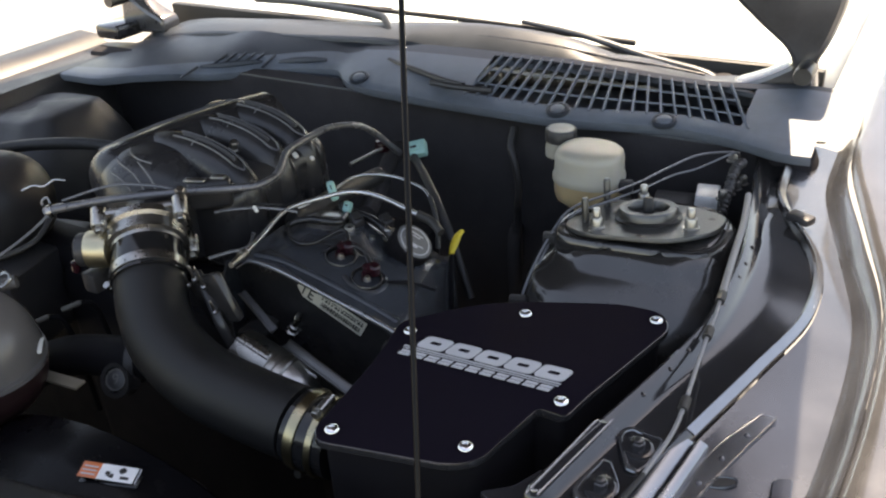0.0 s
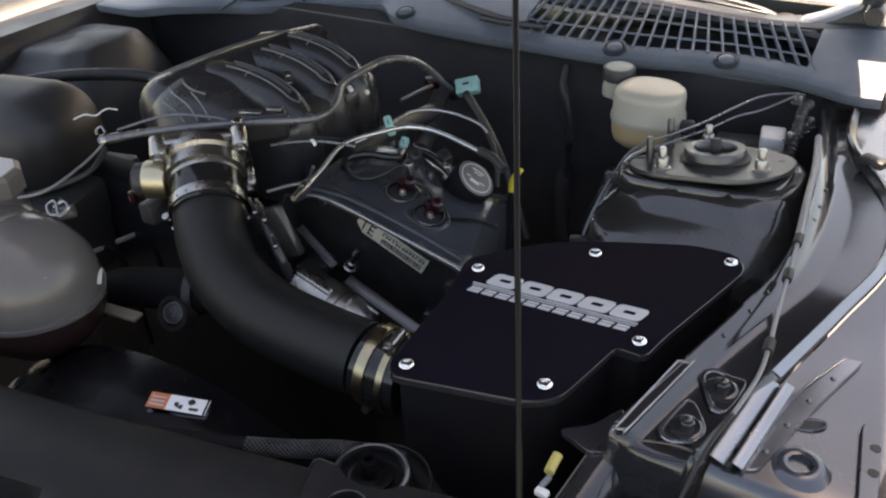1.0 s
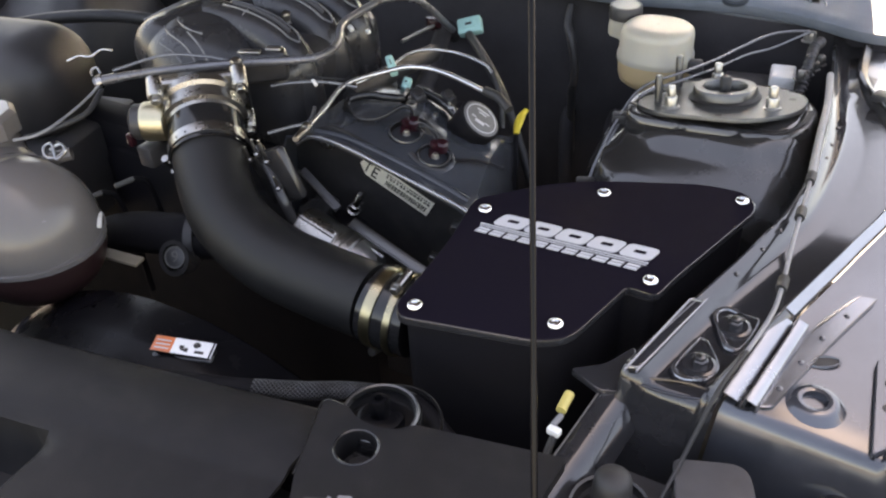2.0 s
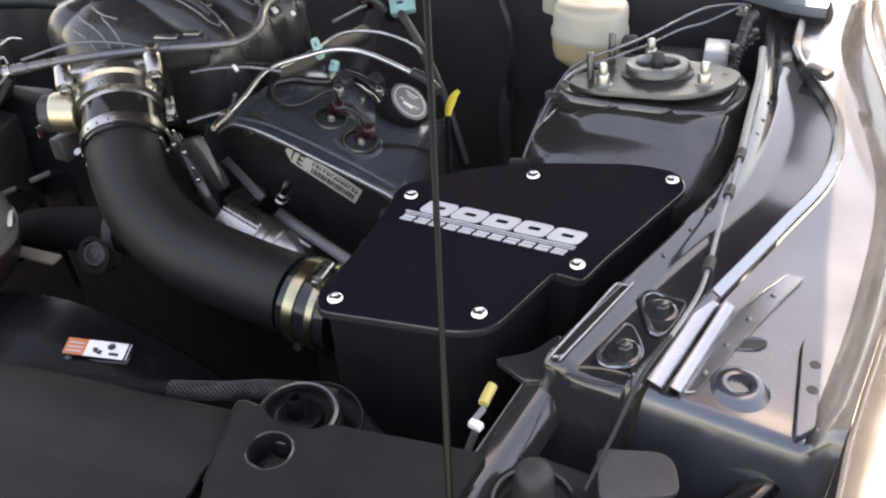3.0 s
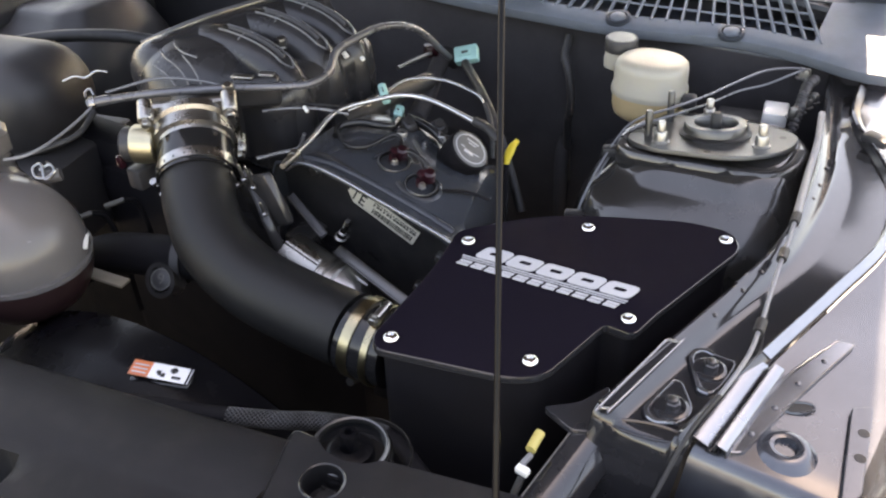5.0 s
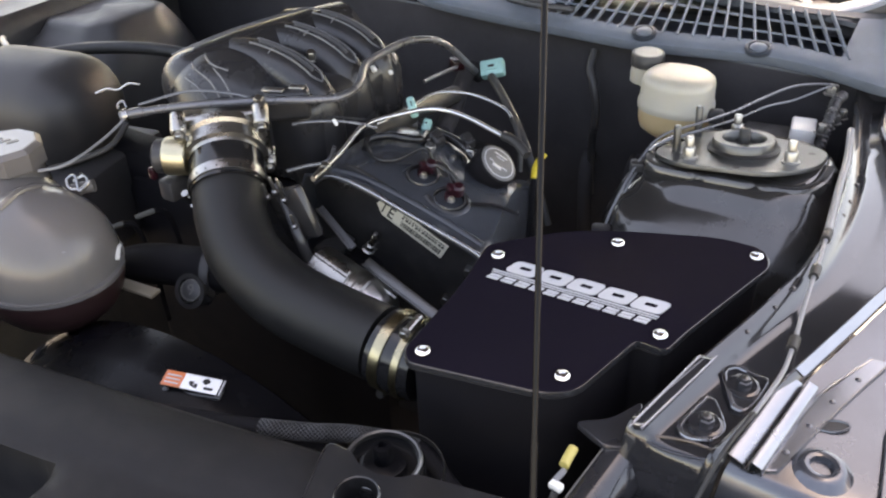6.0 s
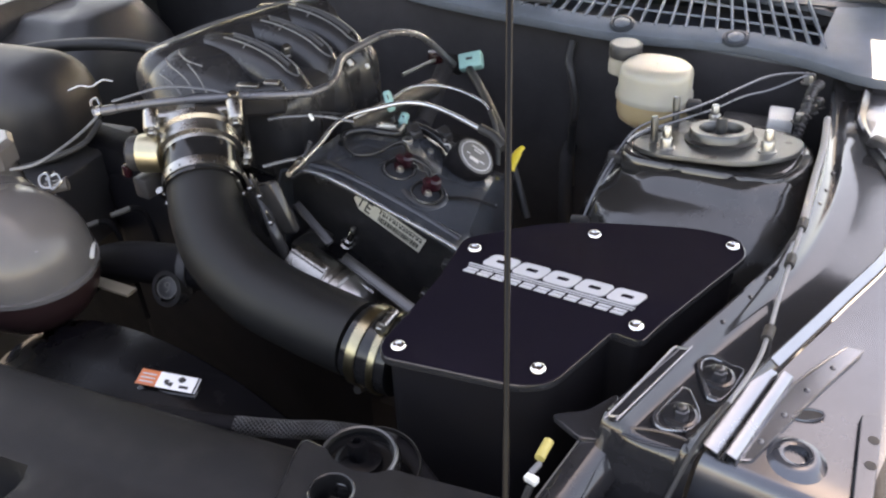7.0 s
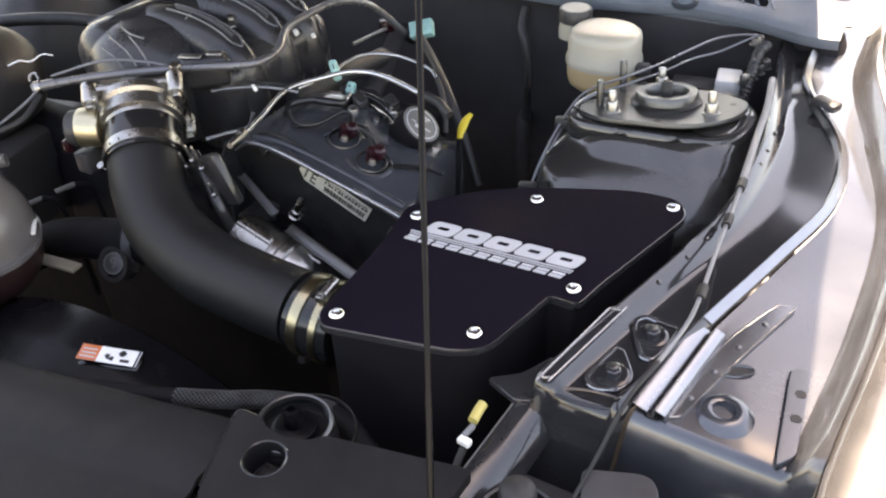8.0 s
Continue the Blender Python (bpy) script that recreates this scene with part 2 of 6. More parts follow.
def box(at, size, turn=None, bevel=0.003, bm=None, segments=2):
    own = bmesh.new()
    bmesh.ops.create_cube(own, size=1)
    bmesh.ops.scale(own, vec=size, verts=own.verts)
    if bevel > 0:
        bmesh.ops.bevel(own, geom=own.edges[:], offset=min(bevel, min(size) * 0.45), segments=segments, affect="EDGES", profile=0.5)
    m = Matrix.Translation(at) @ (turn.to_4x4() if turn is not None else Matrix())
    bmesh.ops.transform(own, matrix=m, verts=own.verts)
    if bm is None:
        return own
    merge(bm, own)
    return bm


def merge(bm, other):
    me = bpy.data.meshes.new("join")
    other.to_mesh(me)
    other.free()
    bm.from_mesh(me)
    bpy.data.meshes.remove(me)
    return bm


def rounded(points, r, n=5):
    """A closed outline in the plane with its corners rounded; r is a number or one for each corner."""
    out = []
    k = len(points)
    for i in range(k):
        a, b, c = (Vector(points[j % k]).to_2d() for j in (i - 1, i, i + 1))
        rr = r[i] if isinstance(r, (list, tuple)) else r
        u, v = (a - b), (c - b)
        q = min(rr, u.length * 0.45, v.length * 0.45)
        p0, p1 = b + u.normalized() * q, b + v.normalized() * q
        for s in range(n + 1):
            t = s / n
            out.append((1 - t) ** 2 * p0 + 2 * t * (1 - t) * b + t * t * p1)
    return out


def prism(outline, z0, z1, bevel=0.002, bm=None, tilt=None):
    """An upright plate over an outline, its upper rim bevelled."""
    own = bmesh.new()
    pts = [Vector((p[0], p[1])) for p in outline]
    k = len(pts)
    sign = 1 if sum(pts[i].x * pts[(i + 1) % k].y - pts[(i + 1) % k].x * pts[i].y for i in range(k)) > 0 else -1
    inward = []
    for i in range(k):
        e0, e1 = pts[i] - pts[i - 1], pts[(i + 1) % k] - pts[i]
        e = (e0.normalized() + e1.normalized())
        e = e.normalized() if e.length > 1e-6 else Vector((1, 0))
        inward.append(Vector((-e.y, e.x)) * sign)
    levels = [(0, z0), (0, z1)] if bevel <= 0 else [(0, z0), (0, z1 - bevel), (bevel * 0.30, z1 - bevel * 0.30), (bevel, z1)]
    rings = [[own.verts.new((*(p + n * off), z)) for p, n in zip(pts, inward)] for off, z in levels]
    own.faces.new(rings[0][::-1])
    own.faces.new(rings[-1])
    for a, b in zip(rings, rings[1:]):
        for i in range(k):
            own.faces.new((a[i], a[(i + 1) % k], b[(i + 1) % k], b[i]))
    if tilt is not None:
        bmesh.ops.transform(own, matrix=tilt, verts=own.verts)
    if bm is None:
        return own
    return merge(bm, own)


def sheet(rows, thick=0.0, bm=None, close=False):
    """A skin over rows of points, each row as long as the next; thick gives it a back."""
    own = bmesh.new()
    g = [[own.verts.new(p) for p in row] for row in rows]
    for a, b in zip(g, g[1:]):
        for i in range(len(a) - 1):
            own.faces.new((a[i], a[i + 1], b[i + 1], b[i]))
        if close:
            own.faces.new((a[-1], a[0], b[0], b[-1]))
    if thick:
        bmesh.ops.recalc_face_normals(own, faces=own.faces)
        bmesh.ops.solidify(own, geom=own.faces[:], thickness=thick)
    if bm is None:
        return own
    return merge(bm, own)


def along(y, table):
    """A value that follows a short table of (y, value), smoothly."""
    ys = [a for a, _ in table]
    vs = [b for _, b in table]
    if y <= ys[0]:
        return vs[0]
    for (a, u), (b, v) in zip(table, table[1:]):
        if y <= b:
            t = (y - a) / (b - a)
            i = ys.index(a)
            m0 = (vs[min(i + 1, len(vs) - 1)] - vs[max(i - 1, 0)]) / (ys[min(i + 1, len(ys) - 1)] - ys[max(i - 1, 0)]) * (b - a)
            j = i + 1
            m1 = (vs[min(j + 1, len(vs) - 1)] - vs[max(j - 1, 0)]) / (ys[min(j + 1, len(ys) - 1)] - ys[max(j - 1, 0)]) * (b - a)
            return (2 * t ** 3 - 3 * t * t + 1) * u + (t ** 3 - 2 * t * t + t) * m0 + (-2 * t ** 3 + 3 * t * t) * v + (t ** 3 - t * t) * m1
    return vs[-1]


def hexnut(at, r, h, axis=(0, 0, 1), bm=None):
    return lathe([(r * 1.45, 0), (r * 1.45, h * 0.12), (r, h * 0.16), (r, h * 0.85), (r * 0.8, h)], at, axis, 6, bm)


def lettering(text, size, at, turn):
    """Solid letters of the built-in font, centred on at."""
    curve = bpy.data.curves.new("letters", "FONT")
    curve.body, curve.size, curve.extrude, curve.align_x, curve.align_y = text, size, 0.0003, "CENTER", "CENTER"
    holder = new("letters", curve)
    me = bpy.data.meshes.new_from_object(holder.evaluated_get(bpy.context.evaluated_depsgraph_get()))
    bm = bmesh.new()
    bm.from_mesh(me)
    bpy.data.objects.remove(holder)
    bpy.data.curves.remove(curve)
    bpy.data.meshes.remove(me)
    bmesh.ops.transform(bm, matrix=Matrix.Translation(at) @ turn.to_4x4(), verts=bm.verts)
    return bm


# ---- ground ----
gbm = bmesh.new()
bmesh.ops.create_grid(gbm, x_segments=8, y_segments=8, size=400)
alone("ground", gbm, CONCRETE, "sunlit grey concrete ground under the car", "ground", (0, 0, 0), kind="structure")

# ---- car body ----
body = thing("car_body", (-0.8, 0.8, 0.0), "dark grey painted car body around the open engine bay", "car body")
ST = [0.408, 0.416, 0.424, 0.432, 0.440, 0.444, 0.447, 0.449, 0.452, 0.455, 0.458, 0.4605, 0.462] + [0.464 + 0.02 * i for i in range(40)]
INNER = [(0.36, -0.205), (0.451, -0.192), (0.552, -0.168), (0.65, -0.144), (0.737, -0.128), (0.881, -0.127), (1.02, -0.147), (1.157, -0.167), (1.24, -0.172)]
RIDGE = [(0.36, -0.150), (0.454, -0.124), (0.566, -0.097), (0.68, -0.066), (0.79, -0.040), (0.904, -0.049), (1.038, -0.110), (1.12, -0.120), (1.24, -0.125)]


def front_drop(f, r):
    """Fall of a panel f metres past its front edge: a rounded nose of radius r, then a steep face."""
    if f <= 0:
        return 0.0
    if f < 0.95 * r:
        return r - math.sqrt(r * r - f * f)
    return 0.69 * r + 4.0 * (f - 0.95 * r)


def rail_row(y):
    a, d = along(y, INNER), along(y, RIDGE)
    z = 0.945 - front_drop(0.458 - y, 0.010)
    return [(a - 0.002, y, 0.70), (a - 0.002, y, z - 0.012), (a, y, z + 0.001), (a + 0.003, y, z + 0.003), (a + 0.015, y, z - 0.003), (a + 0.0175, y, z - 0.007),
            (a + 0.022, y, z - 0.0085), (0.5 * (a + d), y, z - 0.010), (d - 0.0085, y, z - 0.008), (d - 0.0065, y, z + 0.0005), (d - 0.004, y, z + 0.002), (d + 0.003, y, z - 0.003), (d + 0.004, y, z - 0.006)]


# Strips whose pale colour paints the sheen along flange and ridge.
part("flange_strip", sheet([[(along(y, INNER) + q, y, 0.9488 - 0.5 * q) for q in (0.0030, 0.0045, 0.0095, 0.0145, 0.0155)] for y in [0.552 + 0.02 * i for i in range(30)]], 0.0008), FLANGE_SHEEN, body, "sloping rail flange, sky sheen put into its colour")
part("ridge_strip", sheet([[(along(y, RIDGE) + q, y, 0.9455 - 0.70 * q) for q in (-0.0040, -0.0030, 0.0, 0.0025, 0.0035)] for y in [0.570 + 0.02 * i for i in range(29)]], 0.0008), FLANGE_SHEEN, body, "sloping fender ridge, sky sheen put into its colour")
part("inner_rail", sheet([rail_row(y) for y in ST], 0.0015), BODY_PAINT_SHADED, body, "glossy dark grey inner wing rail")


def fender_row(y):
    d = along(y, RIDGE)
    g = along(y, [(0.36, 0.0), (0.46, 0.004), (0.62, 0.016), (0.80, 0.014), (0.95, -0.020), (1.10, -0.055), (1.24, -0.060)])
    z = 0.939 - front_drop(0.470 - y, 0.016)
    return [(d + 0.0045, y, z - 0.003), (d + 0.010, y, z - 0.004), (0.45 * d + 0.55 * g - 0.004, y, z - 0.0065), (g - 0.014, y, z - 0.0095), (g - 0.008, y, z - 0.004), (g, y, z + 0.012), (g + 0.008, y, z + 0.016)]


fender = thing("front_fender", (0.05, 0.7, 0.0), "glossy dark grey front fender in bright sun", "fender")
part("fender_ledge", sheet([fender_row(y) for y in ST], 0.0015), LEDGE_PAINT_LIT, fender, "satin dark grey ledge under the bonnet edge")


def skin_row(y):
    g = along(y, [(-0.2, -0.12), (0.1, -0.06), (0.36, 0.0), (0.46, 0.004), (0.62, 0.016), (0.80, 0.014), (0.95, -0.020), (1.10, -0.055), (1.24, -0.060), (1.6, -0.06)]) + 0.009
    c = along(y, [(-0.2, 0.80), (0.1, 0.90), (0.36, 0.950), (0.8, 0.962), (1.24, 0.985), (1.6, 1.0)])
    return [(g, y, c - 0.006), (g + 0.004, y, c), (g + 0.012, y, c + 0.003), (g + 0.030, y, c + 0.003), (g + 0.06, y, c - 0.004), (g + 0.09, y, c - 0.02), (g + 0.115, y, c - 0.06), (g + 0.125, y, c - 0.14), (g + 0.125, y, c - 0.45)]


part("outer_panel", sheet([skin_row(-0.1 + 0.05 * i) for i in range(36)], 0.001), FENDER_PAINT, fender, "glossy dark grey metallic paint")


def tower(cx, cy, name_under, mat, mirror=1):
    rows = []
    for z, a, b, dy in ((0.66, 0.155, 0.165, -0.01), (0.80, 0.145, 0.150, -0.012), (0.87, 0.132, 0.133, -0.010), (0.895, 0.122, 0.115, -0.006), (0.910, 0.110, 0.096, -0.002),
                        (0.922, 0.101, 0.086, 0), (0.930, 0.096, 0.081, 0), (0.934, 0.088, 0.074, 0), (0.935, 0.060, 0.05, 0), (0.935, 0.001, 0.001, 0)):
        ring = []
        for k in range(48):
            t = 2 * math.pi * k / 48
            c, s = math.cos(t), math.sin(t)
            e = 0.62
            bead = 0.0022 * math.sin(9 * t) if 0.905 < z < 0.932 else 0
            ring.append((cx + mirror * ((a + bead) * math.copysign(abs(c) ** e, c)), cy + dy + (b + bead) * math.copysign(abs(s) ** e, s), z + (0.010 * c * mirror if z > 0.9 else 0)))
        rows.append(ring)
    return part("strut_tower", sheet(rows, close=True), mat, name_under, "glossy black pressed strut tower")


tower(-0.247, 0.918, body, TOWER_PAINT)
LIP_LINE = [(-0.332, 0.930), (-0.341, 0.895), (-0.338, 0.864), (-0.326, 0.850), (-0.300, 0.847), (-0.245, 0.851), (-0.190, 0.856), (-0.163, 0.866), (-0.148, 0.892), (-0.146, 0.930)]
lip_path = spline([(x, y, 0.0) for x, y in LIP_LINE], 14)
rows = []
for i, p in enumerate(lip_path):
    d = (lip_path[min(i + 1, len(lip_path) - 1)] - lip_path[max(i - 1, 0)]).normalized()
    out = Vector((d.y, -d.x, 0))
    dent = max(math.exp(-((p.x - xd) / 0.0045) ** 2) for xd in (-0.2725, -0.2110)) if p.y < 0.866 else 0.0
    lift = 0.030 * (p.x + 0.245)
    rows.append([p + out * (o - 0.0055 * dent * w) + Vector((0, 0, z + lift - 0.003 * dent * w)) for o, z, w in ((-0.030, 0.938, 0.0), (-0.010, 0.9405, 0.2), (-0.003, 0.9415, 0.8), (0.001, 0.9405, 1.0), (0.0035, 0.937, 1.0), (0.0045, 0.930, 1.0), (0.0040, 0.921, 1.0), (0.0010, 0.914, 0.7), (-0.004, 0.908, 0.2), (-0.012, 0.902, 0.0))])
part("tower_lip", sheet(rows, 0.0015), TOWER_PAINT, body, "glossy rolled lip with pressed dents")
# Far tower in the shroud black, darker than the near one.
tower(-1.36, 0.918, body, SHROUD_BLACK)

# firewall and far side
fw = box((-0.80, 1.175, 0.72), (1.42, 0.05, 0.48), bevel=0.02)
part("firewall", fw, FELT, body, "black felt-lined bulkhead")
part("bay_floor", box((-0.80, 0.62, 0.40), (1.75, 1.5, 0.02), bevel=0.004), BOX_BLACK, body)
far_rows = []
for i in range(20):
    y = 0.30 + 0.05 * i
    far_rows.append([(-1.44, y, 0.60), (-1.44, y, 0.93), (-1.455, y, 0.948), (-1.52, y, 0.944), (-1.56, y, 0.94), (-1.58, y, 0.955), (-1.64, y, 0.96), (-1.70, y, 0.93), (-1.73, y, 0.85), (-1.74, y, 0.45)])
part("far_fender", sheet(far_rows, 0.0015), BLACK_PLASTIC, body, "black far-side fender and rail")
part("radiator_support", box((-0.78, 0.235, 0.76), (1.25, 0.10, 0.22), bevel=0.01), BLACK_PLASTIC, body)
part("nose_panel", sheet([[(-1.6 + 0.2 * k, y, z) for k in range(9)] for y, z in ((0.20, 0.86), (0.05, 0.87), (-0.12, 0.84), (-0.25, 0.75), (-0.29, 0.5), (-0.27, 0.3))], 0.002), FENDER_PAINT, body)

# ---- open hood on its hinges ----
hood = thing("hood", (-0.80, 1.40, 1.04), "dark grey hood propped open above the engine bay", "hood")
PIV = Vector((0, 1.40, 1.05))
OPEN = radians(40)


def hood_point(x, s, lift):
    return (x, PIV.y - s * math.cos(OPEN) - lift * math.sin(OPEN), PIV.z + s * math.sin(OPEN) - lift * math.cos(OPEN))


def hood_edge(s):
    """Where the hood's side lies, s metres from the hinge line; it draws in towards the hinges."""
    return along(s, [(0.10, -0.165), (0.234, -0.128), (0.483, -0.050), (0.712, -0.022), (0.805, -0.010), (1.05, 0.0), (1.25, -0.04)])


def hood_sheet(inset, s0, s1, lift, curve):
    """A skin across the whole hood."""
    rows = []
    for i in range(17):
        u = i / 16
        q = (2 * u - 1) ** 2
        row = []
        for k in range(15):
            s = s0 + curve * (1 - q) + (s1 - s0 - curve * (1 - q)) * k / 14
            x1 = hood_edge(s) - inset
            row.append(hood_point(-1.60 - x1 + (2 * x1 + 1.60) * u, s, lift))
        rows.append(row)
    return rows


part("hood_skin", sheet(hood_sheet(0.0, 0.11, 1.25, -0.03, 0.02), 0.002), FENDER_PAINT, hood)
part("hood_inner_panel", sheet(hood_sheet(0.008, 0.115, 1.23, 0.0, 0.02), 0.002), HOOD_INNER, hood)
part("insulation_pad", sheet(hood_sheet(0.14, 0.22, 1.10, 0.012, 0.04), 0.008), FELT, hood, "black felt sound pad")

# ---- windscreen ----
rows = []
for i in range(17):
    u = i / 16
    x = -1.50 + 1.40 * u
    q = (2 * u - 1) ** 2
    rows.append([(x, 1.35 + 0.14 * q + 0.9 * k / 6, 1.01 + 0.52 * k / 6 - 0.02 * q) for k in range(-1, 7)])
ws = alone("windshield", sheet(rows, 0.005), GLASS, "raked windshield glass mirroring bright sky", "windshield", kind="structure")
ws.visible_shadow = False
LIP = [(-1.45, 0.962), (-1.35, 0.990), (-1.16, 1.007), (-0.91, 1.022), (-0.75, 1.036), (-0.64, 1.040), (-0.50, 1.030), (-0.435, 1.012), (-0.39, 1.012), (-0.28, 0.994), (-0.225, 1.000), (-0.13, 0.995)]
band = []
for i in range(49):
    x = -1.45 + 1.32 * i / 48
    top, low = along(x, LIP), along(x, [(-1.45, 0.955), (-1.25, 0.985), (-1.03, 1.000), (-0.83, 1.010), (-0.70, 1.001), (-0.60, 0.999), (-0.24, 0.998), (-0.13, 0.985)])
    band.append([(x, 1.255, low - 0.006), (x, 1.257, low), (x, 1.285, 0.5 * (low + top) + 0.004), (x, 1.305, top - 0.003), (x, 1.318, top), (x, 1.330, top - 0.004), (x, 1.335, top - 0.05)])
alone("windshield_trim", sheet(band, 0.003), TRIM_SLATE, "dark slate plastic trim lip along the windshield base", "trim", kind="structure")
seam = [(x, 1.292, 0.5 * (along(x, LIP) + 1.0) + 0.006) for x in (-0.78, -0.66, -0.54, -0.47, -0.42, -0.36, -0.28)]
alone("trim_bead", tube(seam, 0.0022, n=6, sides=8), RIM_BLACK, "thin raised bead on the trim lip", "trim", kind="structure")
# Added below the glass, pale so that the windshield shows bright.
alone("dashboard", box((-0.80, 1.85, 0.93), (1.36, 0.75, 0.10), bevel=0.04), DASH_FILL, "pale dashboard top added under the windshield to brighten it", "dashboard")

# ---- prop rod ----
prop = thing("prop_rod", (-0.183, 0.279, 0.91), "thin black steel prop rod holding the hood up", "prop rod")
p0, p1 = Vector((-0.183, 0.279, 0.91)), Vector((-0.3755, 0.642, 1.683))
part("rod", tube([p0.lerp(p1, k / 4) for k in range(5)], 0.0020, sides=14), ROD_STEEL, prop)
part("sleeve", tube([p0.lerp(p1, 0.0), p0.lerp(p1, 0.08), p0.lerp(p1, 0.15)], 0.0023, sides=14), ROD_STEEL, prop, "black rubber grip sleeve")

# ---- airbox ----
airbox = thing("airbox", (-0.30, 0.58, 0.70), "black performance airbox with screwed lid and white logo", "airbox")
LID = [(-0.241, 0.468), (-0.224, 0.549), (-0.198, 0.548), (-0.192, 0.580), (-0.156, 0.714), (-0.172, 0.738), (-0.214, 0.736), (-0.302, 0.700), (-0.350, 0.672), (-0.406, 0.612), (-0.393, 0.540), (-0.388, 0.440), (-0.376, 0.427), (-0.262, 0.452)]
lid_line = rounded(LID, [0.012, 0.006, 0.008, 0.012, 0.014, 0.014, 0.02, 0.03, 0.03, 0.012, 0.02, 0.012, 0.012, 0.012])
centre = Vector((-0.29, 0.58))
part("box_body", prism([centre + (Vector(p) - centre) * 0.955 for p in lid_line], 0.72, 0.932, 0.002), BOX_BLACK, airbox, "moulded black plastic airbox body")
lid = part("lid", prism(lid_line, 0.9325, 0.940, 0.0014), LID_BLACK, airbox, "flat satin black lid plate")
part("lid_edge", prism([centre + (Vector(p) - centre) * 1.006 for p in lid_line], 0.9330, 0.9396, 0.0012), RIM_BLACK, airbox, "polished lid edge")
part("lid_gasket", prism([centre + (Vector(p) - centre) * 0.975 for p in lid_line], 0.9305, 0.9328, 0), RUBBER, airbox)
for x, y in ((-0.387, 0.599), (-0.295, 0.676), (-0.172, 0.720), (-0.209, 0.564), (-0.258, 0.476), (-0.372, 0.444)):
    sb = lathe([(0.0070, 0.0), (0.0071, 0.0008), (0.0066, 0.0022), (0.0050, 0.0034), (0.0028, 0.0040), (0.0026, 0.0026), (0.0001, 0.0026)], (x, y, 0.9402), sides=20)
    part("lid_screw", sb, CHROME, airbox, "domed chrome button-head screw")
# logo as plain slanted shapes
LOGO = Matrix.Translation((-0.3795, 0.5605, 0.9404)) @ Matrix.Rotation(radians(3.6), 4, "Z")


def logo_shape(points, name="logo_block"):
    bm = prism([(LOGO @ Vector((x + 0.32 * y, y, 0))).xy for x, y in points], 0.9402, 0.9412, 0)
    return part(name, bm, PRINT_WHITE, lid, "white printed logo shape")


def slanted(points):
    return [(LOGO @ Vector((x + 0.32 * y, y, 0))).xy for x, y in points]


for x0 in (0.005, 0.0355, 0.0660, 0.0965, 0.1270):
    w, h0, h1 = 0.0288, 0.0185, 0.0385
    block = rounded(slanted([(x0, h0), (x0 + w, h0), (x0 + w, h1), (x0, h1)]), 0.006, 4)
    part("logo_block", prism(block, 0.9402, 0.9412, 0), PRINT_WHITE, lid, "white printed logo shape")
    slit = rounded(slanted([(x0 + 0.0095, h0 + 0.0078), (x0 + w - 0.0085, h0 + 0.0078), (x0 + w - 0.0085, h1 - 0.0076), (x0 + 0.0095, h1 - 0.0076)]), 0.0015, 3)
    part("logo_slit", prism(slit, 0.9404, 0.9414, 0), LID_BLACK, lid, "black slit in the logo shape")
logo_shape([(-0.004, 0.0150), (0.157, 0.0150), (0.157, 0.0163), (-0.004, 0.0163)], "logo_line")
logo_shape([(-0.002, 0.0120), (0.157, 0.0120), (0.157, 0.0128), (-0.002, 0.0128)], "logo_line")
for k in range(11):
    x0 = 0.000 + 0.0143 * k
    logo_shape([(x0, 0.0020), (x0 + 0.0112, 0.0020), (x0 + 0.0112, 0.0050), (x0, 0.0050)], "logo_bar")
    logo_shape([(x0, 0.0065), (x0 + 0.0112, 0.0065), (x0 + 0.0112, 0.0095), (x0, 0.0095)], "logo_bar")

# ---- intake tube ----
intake = thing("intake_tube", (-0.56, 0.49, 0.86), "matt black moulded intake tube with metal hose clamps", "intake tube")
PATHT = [(-0.686, 0.543, 0.971), (-0.672, 0.528, 0.959), (-0.653, 0.510, 0.942), (-0.620, 0.491, 0.921), (-0.564, 0.480, 0.903), (-0.505, 0.478, 0.896), (-0.443, 0.478, 0.8925)]
part("tube", tube(PATHT, lambda t: 0.0385 - 0.0015 * t, n=8, sides=36), SILICONE, intake)
part("coupler", tube([(-0.438, 0.4785, 0.8925), (-0.420, 0.478, 0.891), (-0.395, 0.480, 0.890)], 0.0380, n=6, sides=36), GLOSS_RUBBER, intake, "black rubber coupler sleeve")
part("coupler", tube([(-0.700, 0.558, 0.982), (-0.688, 0.545, 0.974), (-0.674, 0.530, 0.963)], 0.0400, n=6, sides=36), GLOSS_RUBBER, intake, "black rubber coupler sleeve")


